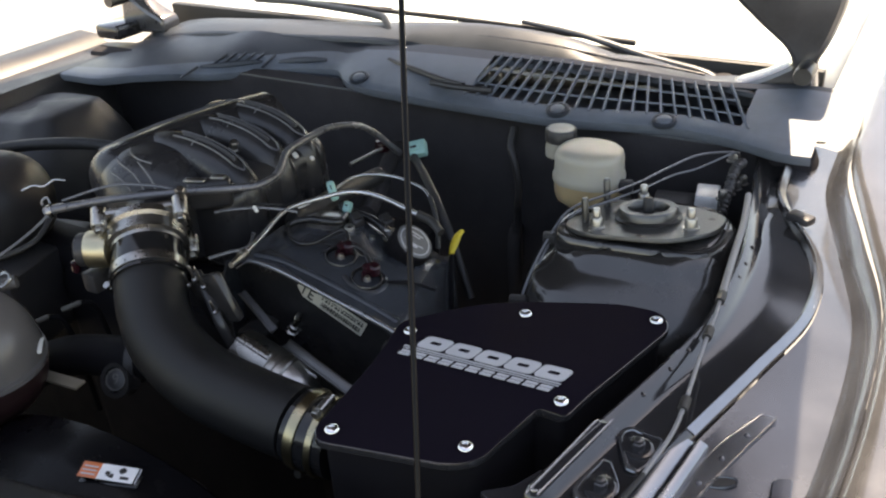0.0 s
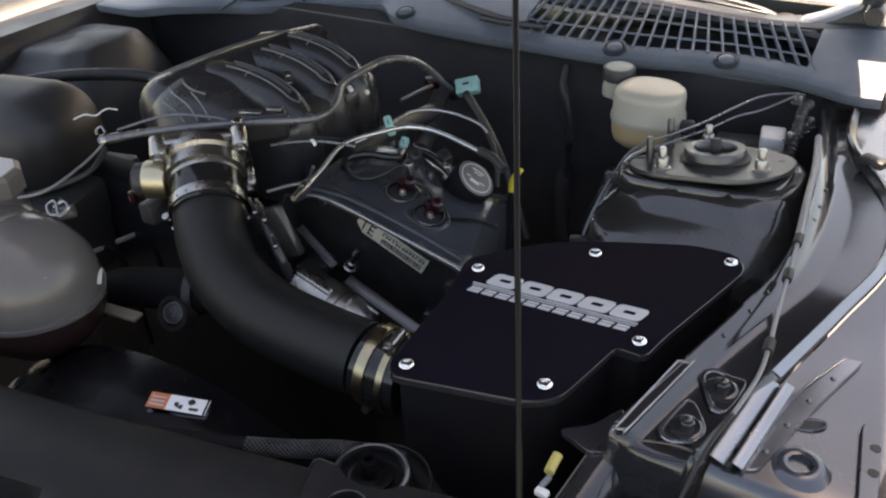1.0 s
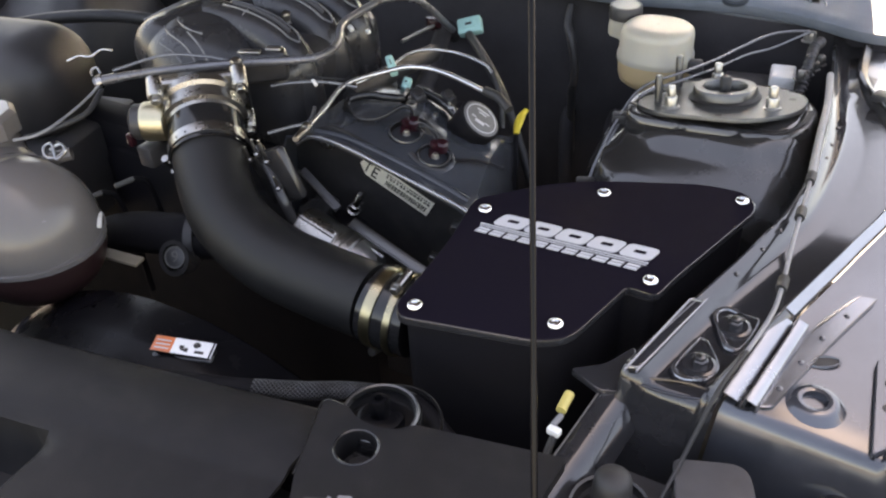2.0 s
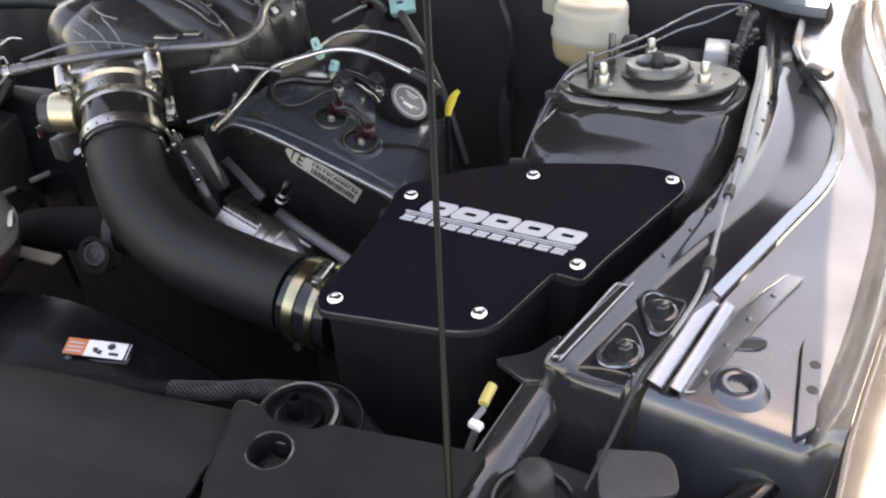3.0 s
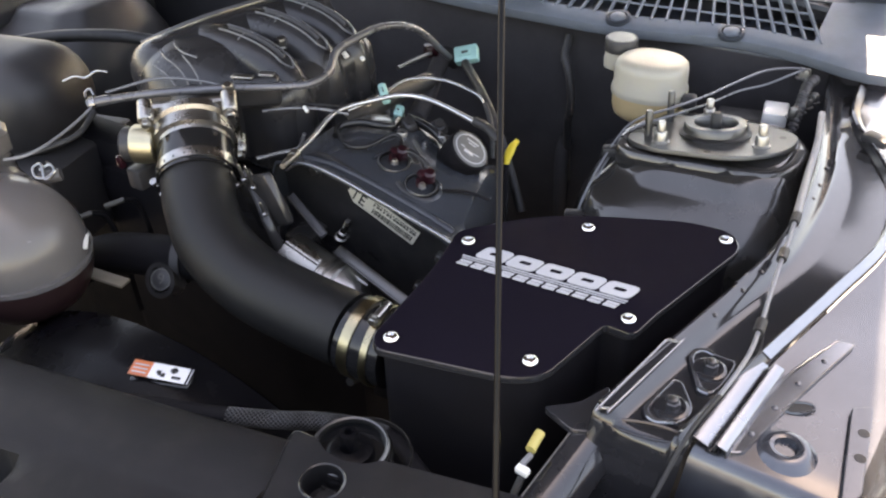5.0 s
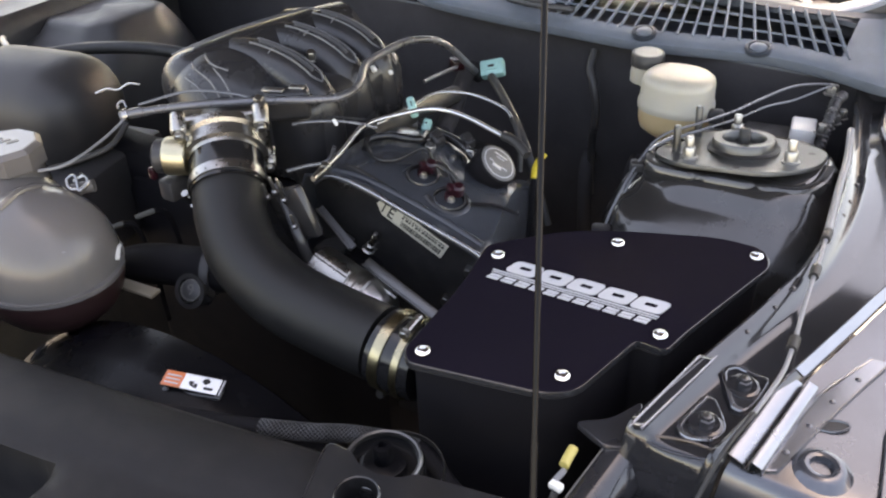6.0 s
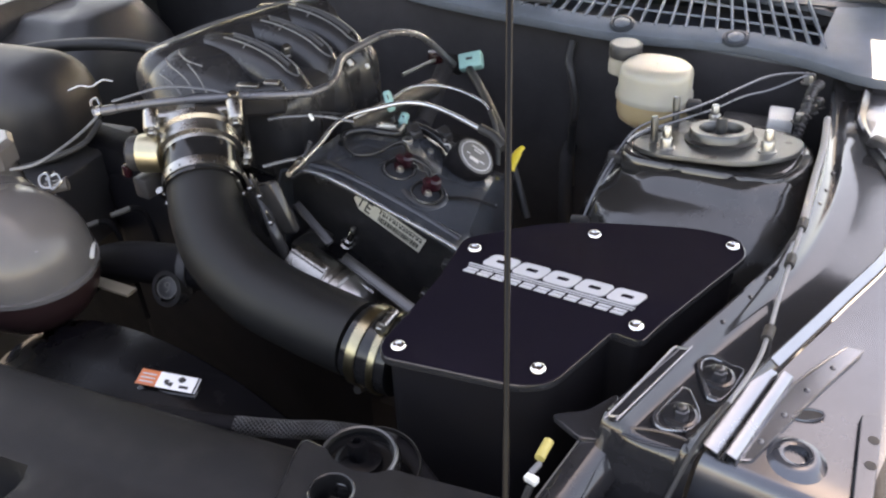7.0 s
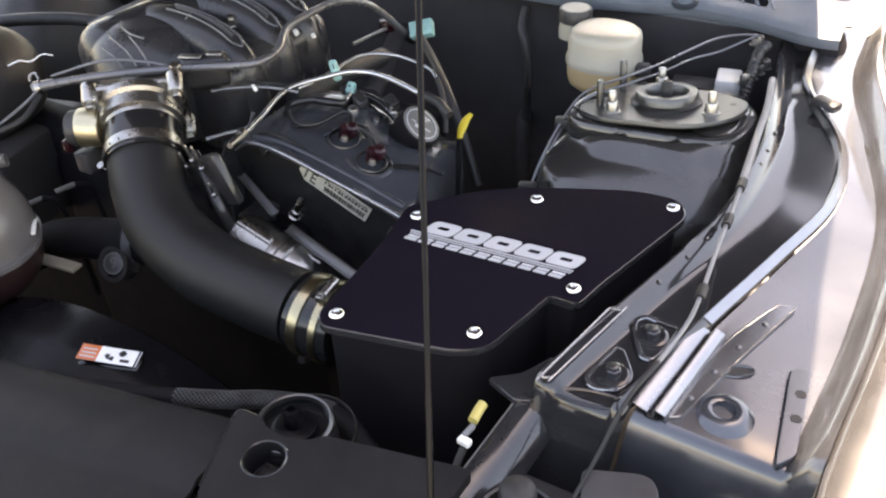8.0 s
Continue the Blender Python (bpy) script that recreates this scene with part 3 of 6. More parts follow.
def clamp(at, axis, r, w, screw_turn, mat):
    axis = Vector(axis).normalized()
    band = part("hose_clamp", lathe([(r, -w / 2), (r + 0.0016, -w / 2), (r + 0.0020, 0), (r + 0.0016, w / 2), (r, w / 2)], at, axis, 40, close=False), mat, intake, "bright steel worm-drive hose clamp")
    m = basis(axis)
    out = m @ Vector((math.cos(screw_turn), math.sin(screw_turn), 0))
    tang = axis.cross(out)
    for k in range(22 if mat is STEEL else 0):
        q = m @ Vector((math.cos(0.285 * k), math.sin(0.285 * k), 0))
        part("band_slot", box(Vector(at) + q * (r + 0.0019) + axis * w * 0.2, (0.0014, w * 0.22, 0.0008), Matrix((axis.cross(q), axis, q)).transposed(), 0), INK, band)
    c = Vector(at) + out * (r + 0.005)
    bmx = tube([c - tang * 0.012, c, c + tang * 0.010], 0.0042, sides=10)
    hexnut(c + tang * 0.010, 0.0048, 0.006, tang, bmx)
    box(c - out * 0.003, (0.016, w * 0.9, 0.004), Matrix((tang, axis, out)).transposed(), 0.001, bmx)
    part("clamp_screw", bmx, STEEL, band)


clamp((-0.427, 0.478, 0.8918), (1, 0.0, -0.09), 0.0382, 0.0100, radians(250), BAND_GOLD_SHEEN)
clamp((-0.407, 0.479, 0.8900), (1, 0.04, -0.06), 0.0382, 0.0065, radians(95), BAND_GOLD_SHEEN)
clamp((-0.679, 0.536, 0.967), (0.62, -0.66, -0.45), 0.0404, 0.011, radians(200), STEEL)


# ---- throttle body ----
tb = thing("throttle_body", (-0.745, 0.60, 0.94), "cast aluminium throttle body with round motor housing", "throttle body")
TA = Vector((0.62, -0.66, -0.42)).normalized()
tm = basis(TA)
tc0 = Vector((-0.704, 0.562, 0.985))
part("bore", lathe([(0.036, -0.022), (0.047, -0.022), (0.047, -0.014), (0.043, -0.011), (0.043, -0.002), (0.045, 0.0), (0.045, 0.005), (0.0405, 0.007), (0.0395, 0.012), (0.036, 0.012)], tc0, TA, 36), CAST_ALU, tb, "machined aluminium bore ring")
flange = bmesh.new()
for sx in (-1, 1):
    for sy in (-1, 1):
        c = tc0 + tm @ Vector((sx * 0.043, sy * 0.036, -0.020))
        lathe([(0.0085, -0.010), (0.0085, 0.012), (0.007, 0.014)], c, TA, 14, flange)
box(tc0 + tm @ Vector((0, 0, -0.024)), (0.098, 0.080, 0.010), tm, 0.006, flange)
box(tc0 + tm @ Vector((-0.040, 0.0, -0.014)), (0.022, 0.05, 0.02), tm, 0.006, flange)
part("flange", flange, CAST_ALU, tb)
for sx in (-1, 1):
    for sy in (-1, 1):
        part("flange_bolt", hexnut(tc0 + tm @ Vector((sx * 0.043, sy * 0.036, -0.006)), 0.0052, 0.007, TA), STEEL, tb)
MA = Vector((-0.86, -0.48, 0.0)).normalized()
mc = Vector((-0.740, 0.528, 0.990))
part("motor_housing", lathe([(0.019, -0.013), (0.0205, -0.012), (0.0210, 0.010), (0.020, 0.012), (0.0005, 0.012)], mc, MA, 32), ALLOY_YELLOW, tb, "round yellowish alloy motor housing")
part("motor_cap", lathe([(0.0185, 0.011), (0.0190, 0.013), (0.0185, 0.022), (0.015, 0.025), (0.0005, 0.026)], mc, MA, 24), BLACK_PLASTIC, tb, "black moulded end cap")
part("connector", box(mc + Vector((-0.008, -0.004, -0.036)), (0.020, 0.034, 0.024), bevel=0.003), BLACK_PLASTIC, tb)
part("connector_lock", box(mc + Vector((-0.020, -0.022, -0.016)), (0.009, 0.007, 0.014), bevel=0.002), RED_PLASTIC, tb, "red connector lock tab")

# ---- intake manifold ----
man = thing("intake_manifold", (-0.82, 0.78, 0.88), "black moulded plastic intake manifold with curved runners", "intake manifold")
# the runners' outer line in side view, from the crest down to the head
SIDE = [(-0.862, 1.034), (-0.835, 1.039), (-0.805, 1.041), (-0.775, 1.039), (-0.745, 1.033), (-0.720, 1.0225), (-0.702, 1.008), (-0.688, 0.985), (-0.681, 0.950), (-0.680, 0.90), (-0.682, 0.85)]
side_path = spline([(x, 0.0, z) for x, z in SIDE], 6)


def side_point(i, y, depth):
    """A point of the runner at y, depth metres under its outer line."""
    d = (side_path[min(i + 1, len(side_path) - 1)] - side_path[max(i - 1, 0)]).normalized()
    return side_path[i] + Vector((0, y, 0)) + depth * Vector((d.z, 0, -d.x))


for y in (0.727, 0.793, 0.848):
    mids = [side_point(i, y, 0.0275) for i in range(0, len(side_path), 3)]
    run = part("runner", tube(mids, 0.0275, n=4, sides=26), GLOSS_PLASTIC, man)
    a, b = 12, 35
    upper = [side_point(i, y + 0.0078, -0.0002) for i in range(a, b, 3)]
    lower = [side_point(i, y - 0.0078, -0.0002) for i in range(a, b, 3)]
    tip = [side_point(b, y + 0.0045, -0.0008), side_point(b + 1, y, -0.0010), side_point(b, y - 0.0045, -0.0008)]
    part("slot_rim", tube(upper + tip + lower[::-1], 0.0013, n=5, sides=8), RIB_HIGHLIGHT, run, "raised slot outline with a painted highlight")
    part("slot_floor", tube([side_point(i, y, 0.0022) for i in range(a + 2, b, 3)], 0.0068, n=4, sides=10, flat=0.42, up=(0, 1, 0)), SHROUD_BLACK, run)
    part("cross_rib", tube([side_point(19, y - 0.014, 0.003), side_point(19, y - 0.007, -0.0005), side_point(19, y + 0.007, -0.0005), side_point(19, y + 0.014, 0.003)], 0.0009, n=4, sides=6), RIB_HIGHLIGHT, run)
part("plenum", tube([(-0.868, 0.640, 0.984), (-0.866, 0.668, 0.986), (-0.857, 0.70, 0.990), (-0.844, 0.74, 0.993), (-0.832, 0.79, 0.994), (-0.816, 0.85, 0.994), (-0.805, 0.90, 0.990)], lambda t: 0.0465 * math.sqrt(max(0.002, 1 - max(0.0, 1 - 5 * t) ** 2)), n=8, sides=28), GLOSS_PLASTIC, man)
part("neck", tube([(-0.716, 0.576, 0.978), (-0.750, 0.610, 0.972), (-0.785, 0.645, 0.970), (-0.82, 0.67, 0.97)], lambda t: 0.035 - 0.002 * t, n=6, sides=24), GLOSS_PLASTIC, man)
part("lower_shell", box((-0.772, 0.785, 0.935), (0.165, 0.215, 0.13), None, 0.028, segments=4), GLOSS_PLASTIC, man, "dark moulded shell under the runners")


def dome_z(x, y):
    """Height of the manifold's rounded shoulder."""
    r = math.hypot((x + 0.826) / 0.082, (y - 0.694) / 0.072)
    return 0.965 + 0.068 * max(0.0, 1 - r ** 3.0) ** 0.5


shoulder = []
for k in range(14):
    q = 1 - (k / 13) ** 1.6
    ring = [(-0.826 + 0.082 * q * math.cos(2 * math.pi * i / 36), 0.694 + 0.072 * q * math.sin(2 * math.pi * i / 36)) for i in range(36)]
    shoulder.append([(x, y, dome_z(x, y)) for x, y in ring])
part("shoulder", sheet([[(x, y, 0.90) for x, y, z in shoulder[0]]] + shoulder, close=True), GLOSS_PLASTIC, man)
for line in (((-0.841, 0.641), (-0.817, 0.636), (-0.801, 0.633)), ((-0.864, 0.673), (-0.834, 0.652), (-0.805, 0.645), (-0.789, 0.641), (-0.785, 0.638)), ((-0.867, 0.704), (-0.837, 0.674), (-0.813, 0.663), (-0.792, 0.665)), ((-0.809, 0.659), (-0.79, 0.653), (-0.777, 0.649), (-0.774, 0.646))):
    part("rib", tube([(x, y, dome_z(x, y) + 0.0006) for x, y in line], 0.0013, n=6, sides=6), RIB_HIGHLIGHT, man)
for dx, dz in ((0.0, 0.0), (-0.009, -0.0012)):
    part("crest_seam", tube([(-0.889 + dx, 0.674, 1.0245 + dz), (-0.862 + dx, 0.697, 1.0375 + dz), (-0.847 + dx, 0.738, 1.0425 + dz), (-0.834 + dx, 0.786, 1.0435 + dz), (-0.817 + dx, 0.842, 1.0435 + dz), (-0.806 + dx, 0.853, 1.0420 + dz)], 0.0011, n=6, sides=8), RIB_HIGHLIGHT, man)
for x, y, z in ((-0.752, 0.768, 1.012), (-0.718, 0.636, 1.010)):
    part("manifold_bolt", hexnut((x, y, z), 0.0065, 0.012, (0.2, -0.2, 1)), STEEL, man)
part("sensor_body", box((-0.712, 0.675, 0.998), (0.052, 0.022, 0.036), Matrix.Rotation(radians(38), 3, "Z"), 0.006, segments=3), BLACK_PLASTIC, man, "black pressure sensor body")
for x, y, w in ((-0.722, 0.664, 0.026), (-0.702, 0.683, 0.018)):
    part("sensor_plate", box((x, y, 1.0175), (w, 0.010, 0.003), Matrix.Rotation(radians(20), 3, "Z"), 0.001), ALU_BRIGHT, man, "small bright metal sensor plate")
part("sensor_clip", tube([(-0.694, 0.690, 1.010), (-0.684, 0.690, 1.004), (-0.676, 0.700, 1.003), (-0.672, 0.712, 1.006)], 0.0022, n=5, sides=8), STEEL, man)

# ---- vapour line across the manifold ----
vl = thing("vapour_line", (-0.70, 0.68, 0.98), "grey coated steel vapour line crossing the manifold", "pipe")
part("pipe", tube([(-0.832, 0.549, 1.010), (-0.788, 0.591, 1.012), (-0.724, 0.641, 1.012), (-0.665, 0.678, 1.012), (-0.648, 0.698, 1.012), (-0.652, 0.735, 1.011), (-0.680, 0.785, 1.012), (-0.684, 0.825, 1.012), (-0.680, 0.885, 1.010), (-0.665, 0.94, 0.990), (-0.65, 1.00, 0.93)], 0.0047, n=8, sides=12), DARK_TUBE, vl)
part("fitting", tube([(-0.840, 0.540, 1.008), (-0.833, 0.547, 1.010), (-0.822, 0.558, 1.011)], 0.0058, sides=14), DARK_TUBE, vl)
part("clamp_ring", lathe([(0.0062, -0.003), (0.0074, -0.003), (0.0074, 0.003), (0.0062, 0.003)], (-0.836, 0.544, 1.009), (0.7, 0.7, 0.1), 16, close=False), STEEL, vl, "bright steel clamp ring")
part("clamp_ears", tube([(-0.842, 0.541, 1.016), (-0.846, 0.545, 1.020), (-0.843, 0.550, 1.022), (-0.836, 0.548, 1.017)], 0.0016, n=5, sides=6), STEEL, vl, "bright bent clamp ears")
part("thin_branch", tube([(-0.828, 0.558, 1.018), (-0.790, 0.600, 1.026), (-0.755, 0.628, 1.020), (-0.735, 0.640, 1.014)], 0.0018, sides=8), DARK_TUBE, vl)

# ---- engine block, timing cover and valve cover ----
engine = thing("engine_block", (-0.75, 0.80, 0.42), "dark engine block filling the bay under the manifold", "engine")
part("block", box((-0.77, 0.785, 0.64), (0.44, 0.34, 0.44), bevel=0.03), BOX_BLACK, engine)
face = [(-0.70, 0.62), (-0.43, 0.62), (-0.412, 0.78), (-0.412, 0.905), (-0.45, 0.923), (-0.575, 0.962), (-0.60, 0.966), (-0.63, 0.950), (-0.70, 0.90)]
TURNF = Matrix.Translation((0, 0.640, 0)) @ Matrix.Rotation(radians(90), 4, "X")
part("front_case", box((-0.99, 0.66, 0.68), (0.62, 0.06, 0.42), bevel=0.02), BOX_BLACK, engine)
fb = prism(rounded(face, 0.015), 0.0, 0.004, 0.001, tilt=TURNF)
part("timing_cover", fb, ENGINE_BLACK, engine, "dark flat timing cover face")
for a, b, w, shade in (((-0.6177, 0.6, 0.9297), (-0.5558, 0.588, 0.8926), 0.008, DARK_GREY), ((-0.5363, 0.583, 0.8852), (-0.4321, 0.55, 0.8846), 0.011, DARK_STEEL)):
    a, b = Vector(a), Vector(b)
    along_strip = (b - a).normalized()
    turn_strip = basis((0, -0.5, 0.85), Vector((0, -0.5, 0.85)).cross(along_strip))
    strip = part("cover_flange", box((a + b) / 2, ((b - a).length, w, 0.003), turn_strip, 0.001), shade, engine, "dull grey metal flange strip")
    part("flange_fold", box((a + b) / 2 + turn_strip @ Vector((0, -w / 2, 0.001)), ((b - a).length, 0.0022, 0.006), turn_strip, 0.0008), DARK_STEEL, strip)
stud = lathe([(0.0080, 0.0), (0.0080, 0.002), (0.0056, 0.003), (0.0056, 0.011), (0.0034, 0.012)] + [(0.0034 - 0.0005 * (k % 2), 0.0145 + 0.0012 * k) for k in range(17)] + [(0.0022, 0.0355)], (-0.576, 0.632, 0.863), (0.50, -0.12, 0.86), 12)
part("cover_stud", stud, STEEL, engine)
for x, z in ((-0.60, 0.945), (-0.47, 0.83), (-0.60, 0.83), (-0.44, 0.88)):
    part("cover_bolt", hexnut((x, 0.634, z), 0.006, 0.008, (0, -1, 0.1)), DARK_STEEL, engine)

vc = thing("valve_cover", (-0.50, 0.76, 0.88), "satin dark grey valve cover with rolled front edge", "valve cover")


def cover_height(x):
    return along(x, [(-0.66, 0.950), (-0.615, 0.962), (-0.575, 0.962), (-0.50, 0.944), (-0.43, 0.926), (-0.408, 0.915)])


rows = []
for i in range(15):
    y = 0.612 + 0.0145 * i
    row = []
    for k in range(19):
        xr = -0.413 - 0.27 * (y - 0.612)
        x = -0.640 + (xr + 0.640) * k / 18
        dome = 0.009 * math.exp(-((y - 0.680) / 0.05) ** 2) * math.exp(-((x + 0.505) / 0.06) ** 2)
        step = 0.005 * (1 if i == 0 else 0) - 0.030 * max(0.0, (y - 0.735) / 0.08) ** 2
        row.append((x, y, cover_height(x) + dome + step - 0.006 - 0.009 * max(0.0, min(1.0, (y - 0.70) / 0.08)) * max(0.0, min(1.0, (x + 0.545) / 0.05))))
    row += [(xr + 0.008, y, 0.900), (xr + 0.011, y, 0.88), (xr + 0.012, y, 0.80)]
    row = [(-0.655, y, 0.80), (-0.652, y, 0.93)] + row
    rows.append(row)
part("cover", sheet(rows, 0.003), VALVE_BLACK, vc)
# The rim's highlight is put into its colour, paler than the cover.
part("front_rim", tube([(-0.625, 0.612, 0.948), (-0.600, 0.611, 0.963), (-0.560, 0.611, 0.961), (-0.50, 0.611, 0.946), (-0.43, 0.611, 0.928), (-0.410, 0.611, 0.920)], 0.0024, n=6, sides=10), FLANGE_SHEEN, vc, "rounded front rim with a painted highlight")


def on_cover(x, y, up=0.0):
    """A point resting on the valve cover's sloping top."""
    dome = 0.009 * math.exp(-((y - 0.680) / 0.05) ** 2) * math.exp(-((x + 0.505) / 0.06) ** 2)
    fall = 0.030 * max(0.0, (y - 0.735) / 0.08) ** 2 + 0.009 * max(0.0, min(1.0, (y - 0.70) / 0.08)) * max(0.0, min(1.0, (x + 0.545) / 0.05))
    return Vector((x, y, cover_height(x) + dome - fall - 0.0045 + up))


part("front_ridge", tube([on_cover(x, 0.634, -0.001) for x in (-0.615, -0.58, -0.54, -0.50, -0.46, -0.425)], 0.0040, n=4, sides=10, flat=0.6), VALVE_BLACK, vc, "rounded ridge behind the rim")
eye = part("bolt_eye", lathe([(0.0042, -0.002), (0.0062, -0.002), (0.0062, 0.0025), (0.0055, 0.0035), (0.0042, 0.0035), (0.0038, 0.0)], on_cover(-0.553, 0.7335), (0.2, -0.1, 1), 20, close=False), ALU_BRIGHT, vc, "small bright bolt eye")
part("eye_floor", lathe([(0.0045, 0.0006), (0.0001, 0.0006)], on_cover(-0.553, 0.7335), (0.2, -0.1, 1), 16), INK, eye)
part("cover_screw", lathe([(0.0034, -0.003), (0.0034, 0.0012), (0.0027, 0.0024), (0.0001, 0.0028)], on_cover(-0.5243, 0.7378), (0.2, -0.2, 1), 16), ALU_BRIGHT, vc, "pale screw head")
part("wire_clip", tube([(-0.524, 0.757, 0.951), (-0.518, 0.759, 0.953), (-0.515, 0.753, 0.951), (-0.509, 0.754, 0.951), (-0.504, 0.748, 0.949)], 0.0011, n=4, sides=6), ALU_BRIGHT, vc, "bent bright wire clip")
part("side_stud", tube([(-0.4500, 0.7400, 0.872), (-0.4460, 0.7385, 0.886), (-0.4394, 0.7365, 0.900)], lambda t: 0.0030 - 0.0012 * t, sides=10), STEEL, vc, "short bright stud")
cw = thing("coil_wire", (-0.50, 0.685, 0.96), "thin black beaded wire linking the two ignition coils", "wire")
part("wire", tube([(-0.5170, 0.6818, 0.966), (-0.5084, 0.6867, 0.964), (-0.4912, 0.6823, 0.961), (-0.4814, 0.6754, 0.956), (-0.479, 0.668, 0.953)], lambda t: 0.0017 + 0.0003 * math.sin(60 * t), n=10, sides=8), GLOSS_RUBBER, cw)
for k, (x, y) in enumerate(((-0.526, 0.676), (-0.483, 0.663))):
    z = cover_height(x) + 0.004
    ax = Vector((0.25, -0.1, 1)).normalized()
    well = part("coil_well", lathe([(0.0190, -0.006), (0.0188, 0.001), (0.0175, 0.003), (0.0155, 0.003), (0.0145, -0.004), (0.0142, -0.012), (0.0005, -0.012)], (x, y, z - 0.003), ax, 28), BOX_BLACK, vc)
    wm = basis(ax, (0.45, 0.9, 0))
    collar = []
    for f, h in ((1.55, -0.007), (1.40, -0.0035), (1.22, -0.001), (1.06, 0.0), (0.98, -0.001)):
        collar.append([Vector((x, y, z - 0.003)) + wm @ Vector((0.0180 * f * math.cos(2 * math.pi * j / 32) + 0.004 * (f - 1), 0.0205 * f * math.sin(2 * math.pi * j / 32) - 0.010 * (f - 1), h)) for j in range(32)])
    part("well_collar", sheet(collar, close=True), VALVE_BLACK, vc, "raised oval collar round the plug well")
    cb = box(Vector((x, y, z)) + ax * 0.002, (0.014, 0.011, 0.008), basis(ax, (0.9, 0.6, 0)), 0.004)
    lathe([(0.007, 0), (0.007, 0.010), (0.005, 0.012)], Vector((x + 0.004, y + 0.009, z)) + ax * 0.002, ax, 14, cb)
    part("well_ring", lathe([(0.0158, 0.0028), (0.0165, 0.0040), (0.0176, 0.0040), (0.0182, 0.0026)], (x, y, z - 0.003), ax, 32, close=False), FLANGE_SHEEN, vc, "bright ring round the plug well")
    coil = part("ignition_coil", cb, RED_PLASTIC, vc, "dark red plug body")
    part("coil_clip", box(Vector((x - 0.002, y + 0.004, z)) + ax * 0.011, (0.010, 0.009, 0.007), basis(ax, (0.5, 1, 0)), 0.002), RED_PLASTIC, coil, "dark red plug clip")
    part("coil_bolt", hexnut(Vector((x + 0.007, y - 0.009, z)) + ax * 0.004, 0.0034, 0.005, ax), STEEL, coil)
# Both strips lie on the cover; their dark colour paints a recess's shade.
part("recess_shade", tube([(-0.505, 0.652, cover_height(-0.505) + 0.0005), (-0.492, 0.646, cover_height(-0.492) + 0.0005), (-0.474, 0.648, cover_height(-0.474) - 0.001), (-0.464, 0.656, cover_height(-0.464) - 0.002)], 0.0032, n=5, sides=8, flat=0.5), SHROUD_BLACK, vc, "raised dark strip painting the shade of a recess")
part("groove_shade", tube([(-0.462, 0.672, 0.938), (-0.440, 0.690, 0.932), (-0.418, 0.700, 0.922)], 0.0026, sides=8, flat=0.5), BOX_BLACK, vc, "flattened black strip painting the shade of a groove")
# identification label on the timing cover
LX, LZ = Vector((0.086, 0, -0.037)), Vector((-0.011, 0, -0.019))
LABEL_AT = Vector((-0.553, 0.6345, 0.9400))


def label_plate_mesh(quad, y0, y1):
    """A thin upright plate over four points of the label's plane."""
    own = bmesh.new()
    front = [own.verts.new((p.x, y0, p.z)) for p in quad]
    back = [own.verts.new((p.x, y1, p.z)) for p in quad]
    own.faces.new(front)
    own.faces.new(back[::-1])
    for i in range(len(quad)):
        own.faces.new((front[i], back[i], back[(i + 1) % len(quad)], front[(i + 1) % len(quad)]))
    return own


lab = label_plate_mesh([LABEL_AT + LX * u + LZ * v for u, v in ((0.03, 0), (1, 0), (1, 1), (0.12, 1), (0.0, 0.55))], 0.6335, 0.6350)
label_plate = alone("engine_label", lab, PAPER, "cream paper engine label with black print", "label")


def label_bar(u0, u1, v0, v1):
    bm = label_plate_mesh([LABEL_AT + LX * p + LZ * q for p, q in ((u0, v0), (u1, v0), (u1, v1), (u0, v1))], 0.6328, 0.6338)
    return part("print_bar", bm, INK, label_plate, "black printed bar")


for u0, u1, v0, v1 in ((0.06, 0.15, 0.12, 0.22), (0.095, 0.115, 0.22, 0.80), (0.18, 0.20, 0.15, 0.85), (0.20, 0.26, 0.15, 0.24), (0.20, 0.25, 0.46, 0.55), (0.20, 0.26, 0.76, 0.85)):
    label_bar(u0, u1, v0, v1)
rnd = random.Random(4)
u = 0.38
while u < 0.95:
    w = rnd.choice((0.008, 0.012, 0.018))
    label_bar(u, u + w, 0.52, 0.85)
    u += w + rnd.choice((0.008, 0.012))
for v0, v1, step, fill in ((0.10, 0.17, 0.034, 0.022), (0.24, 0.36, 0.048, 0.036)):
    u = 0.36
    while u < 0.95:
        label_bar(u, u + fill * rnd.choice((0.6, 1.0, 1.0)), v0, v1)
        u += step

# oil filler cap
cap = thing("oil_cap", (-0.486, 0.768, 0.915), "round black oil filler cap with grey embossed top", "oil cap")
CA = Vector((0.66, 0.02, 0.75)).normalized()
ob_ = bmesh.new()
prof = [(0.022, -0.050), (0.0235, -0.032), (0.024, -0.020), (0.0255, -0.016), (0.0262, -0.004), (0.0256, 0.002), (0.0240, 0.0035), (0.0236, 0.0028), (0.0001, 0.0028)]
lathe(prof, (-0.471, 0.745, 0.948), CA, 40, ob_)
part("cap_body", ob_, BOX_BLACK, cap)
part("cap_disc", lathe([(0.0232, 0.0029), (0.0232, 0.0036), (0.0215, 0.0038), (0.0001, 0.0038)], (-0.471, 0.745, 0.948), CA, 36), material("cap_grey", (0.12, 0.12, 0.12), 0.6, grain=900, bump=0.3), cap, "worn grey cap disc")
cm = basis(CA, (-0.5, 1, 0))
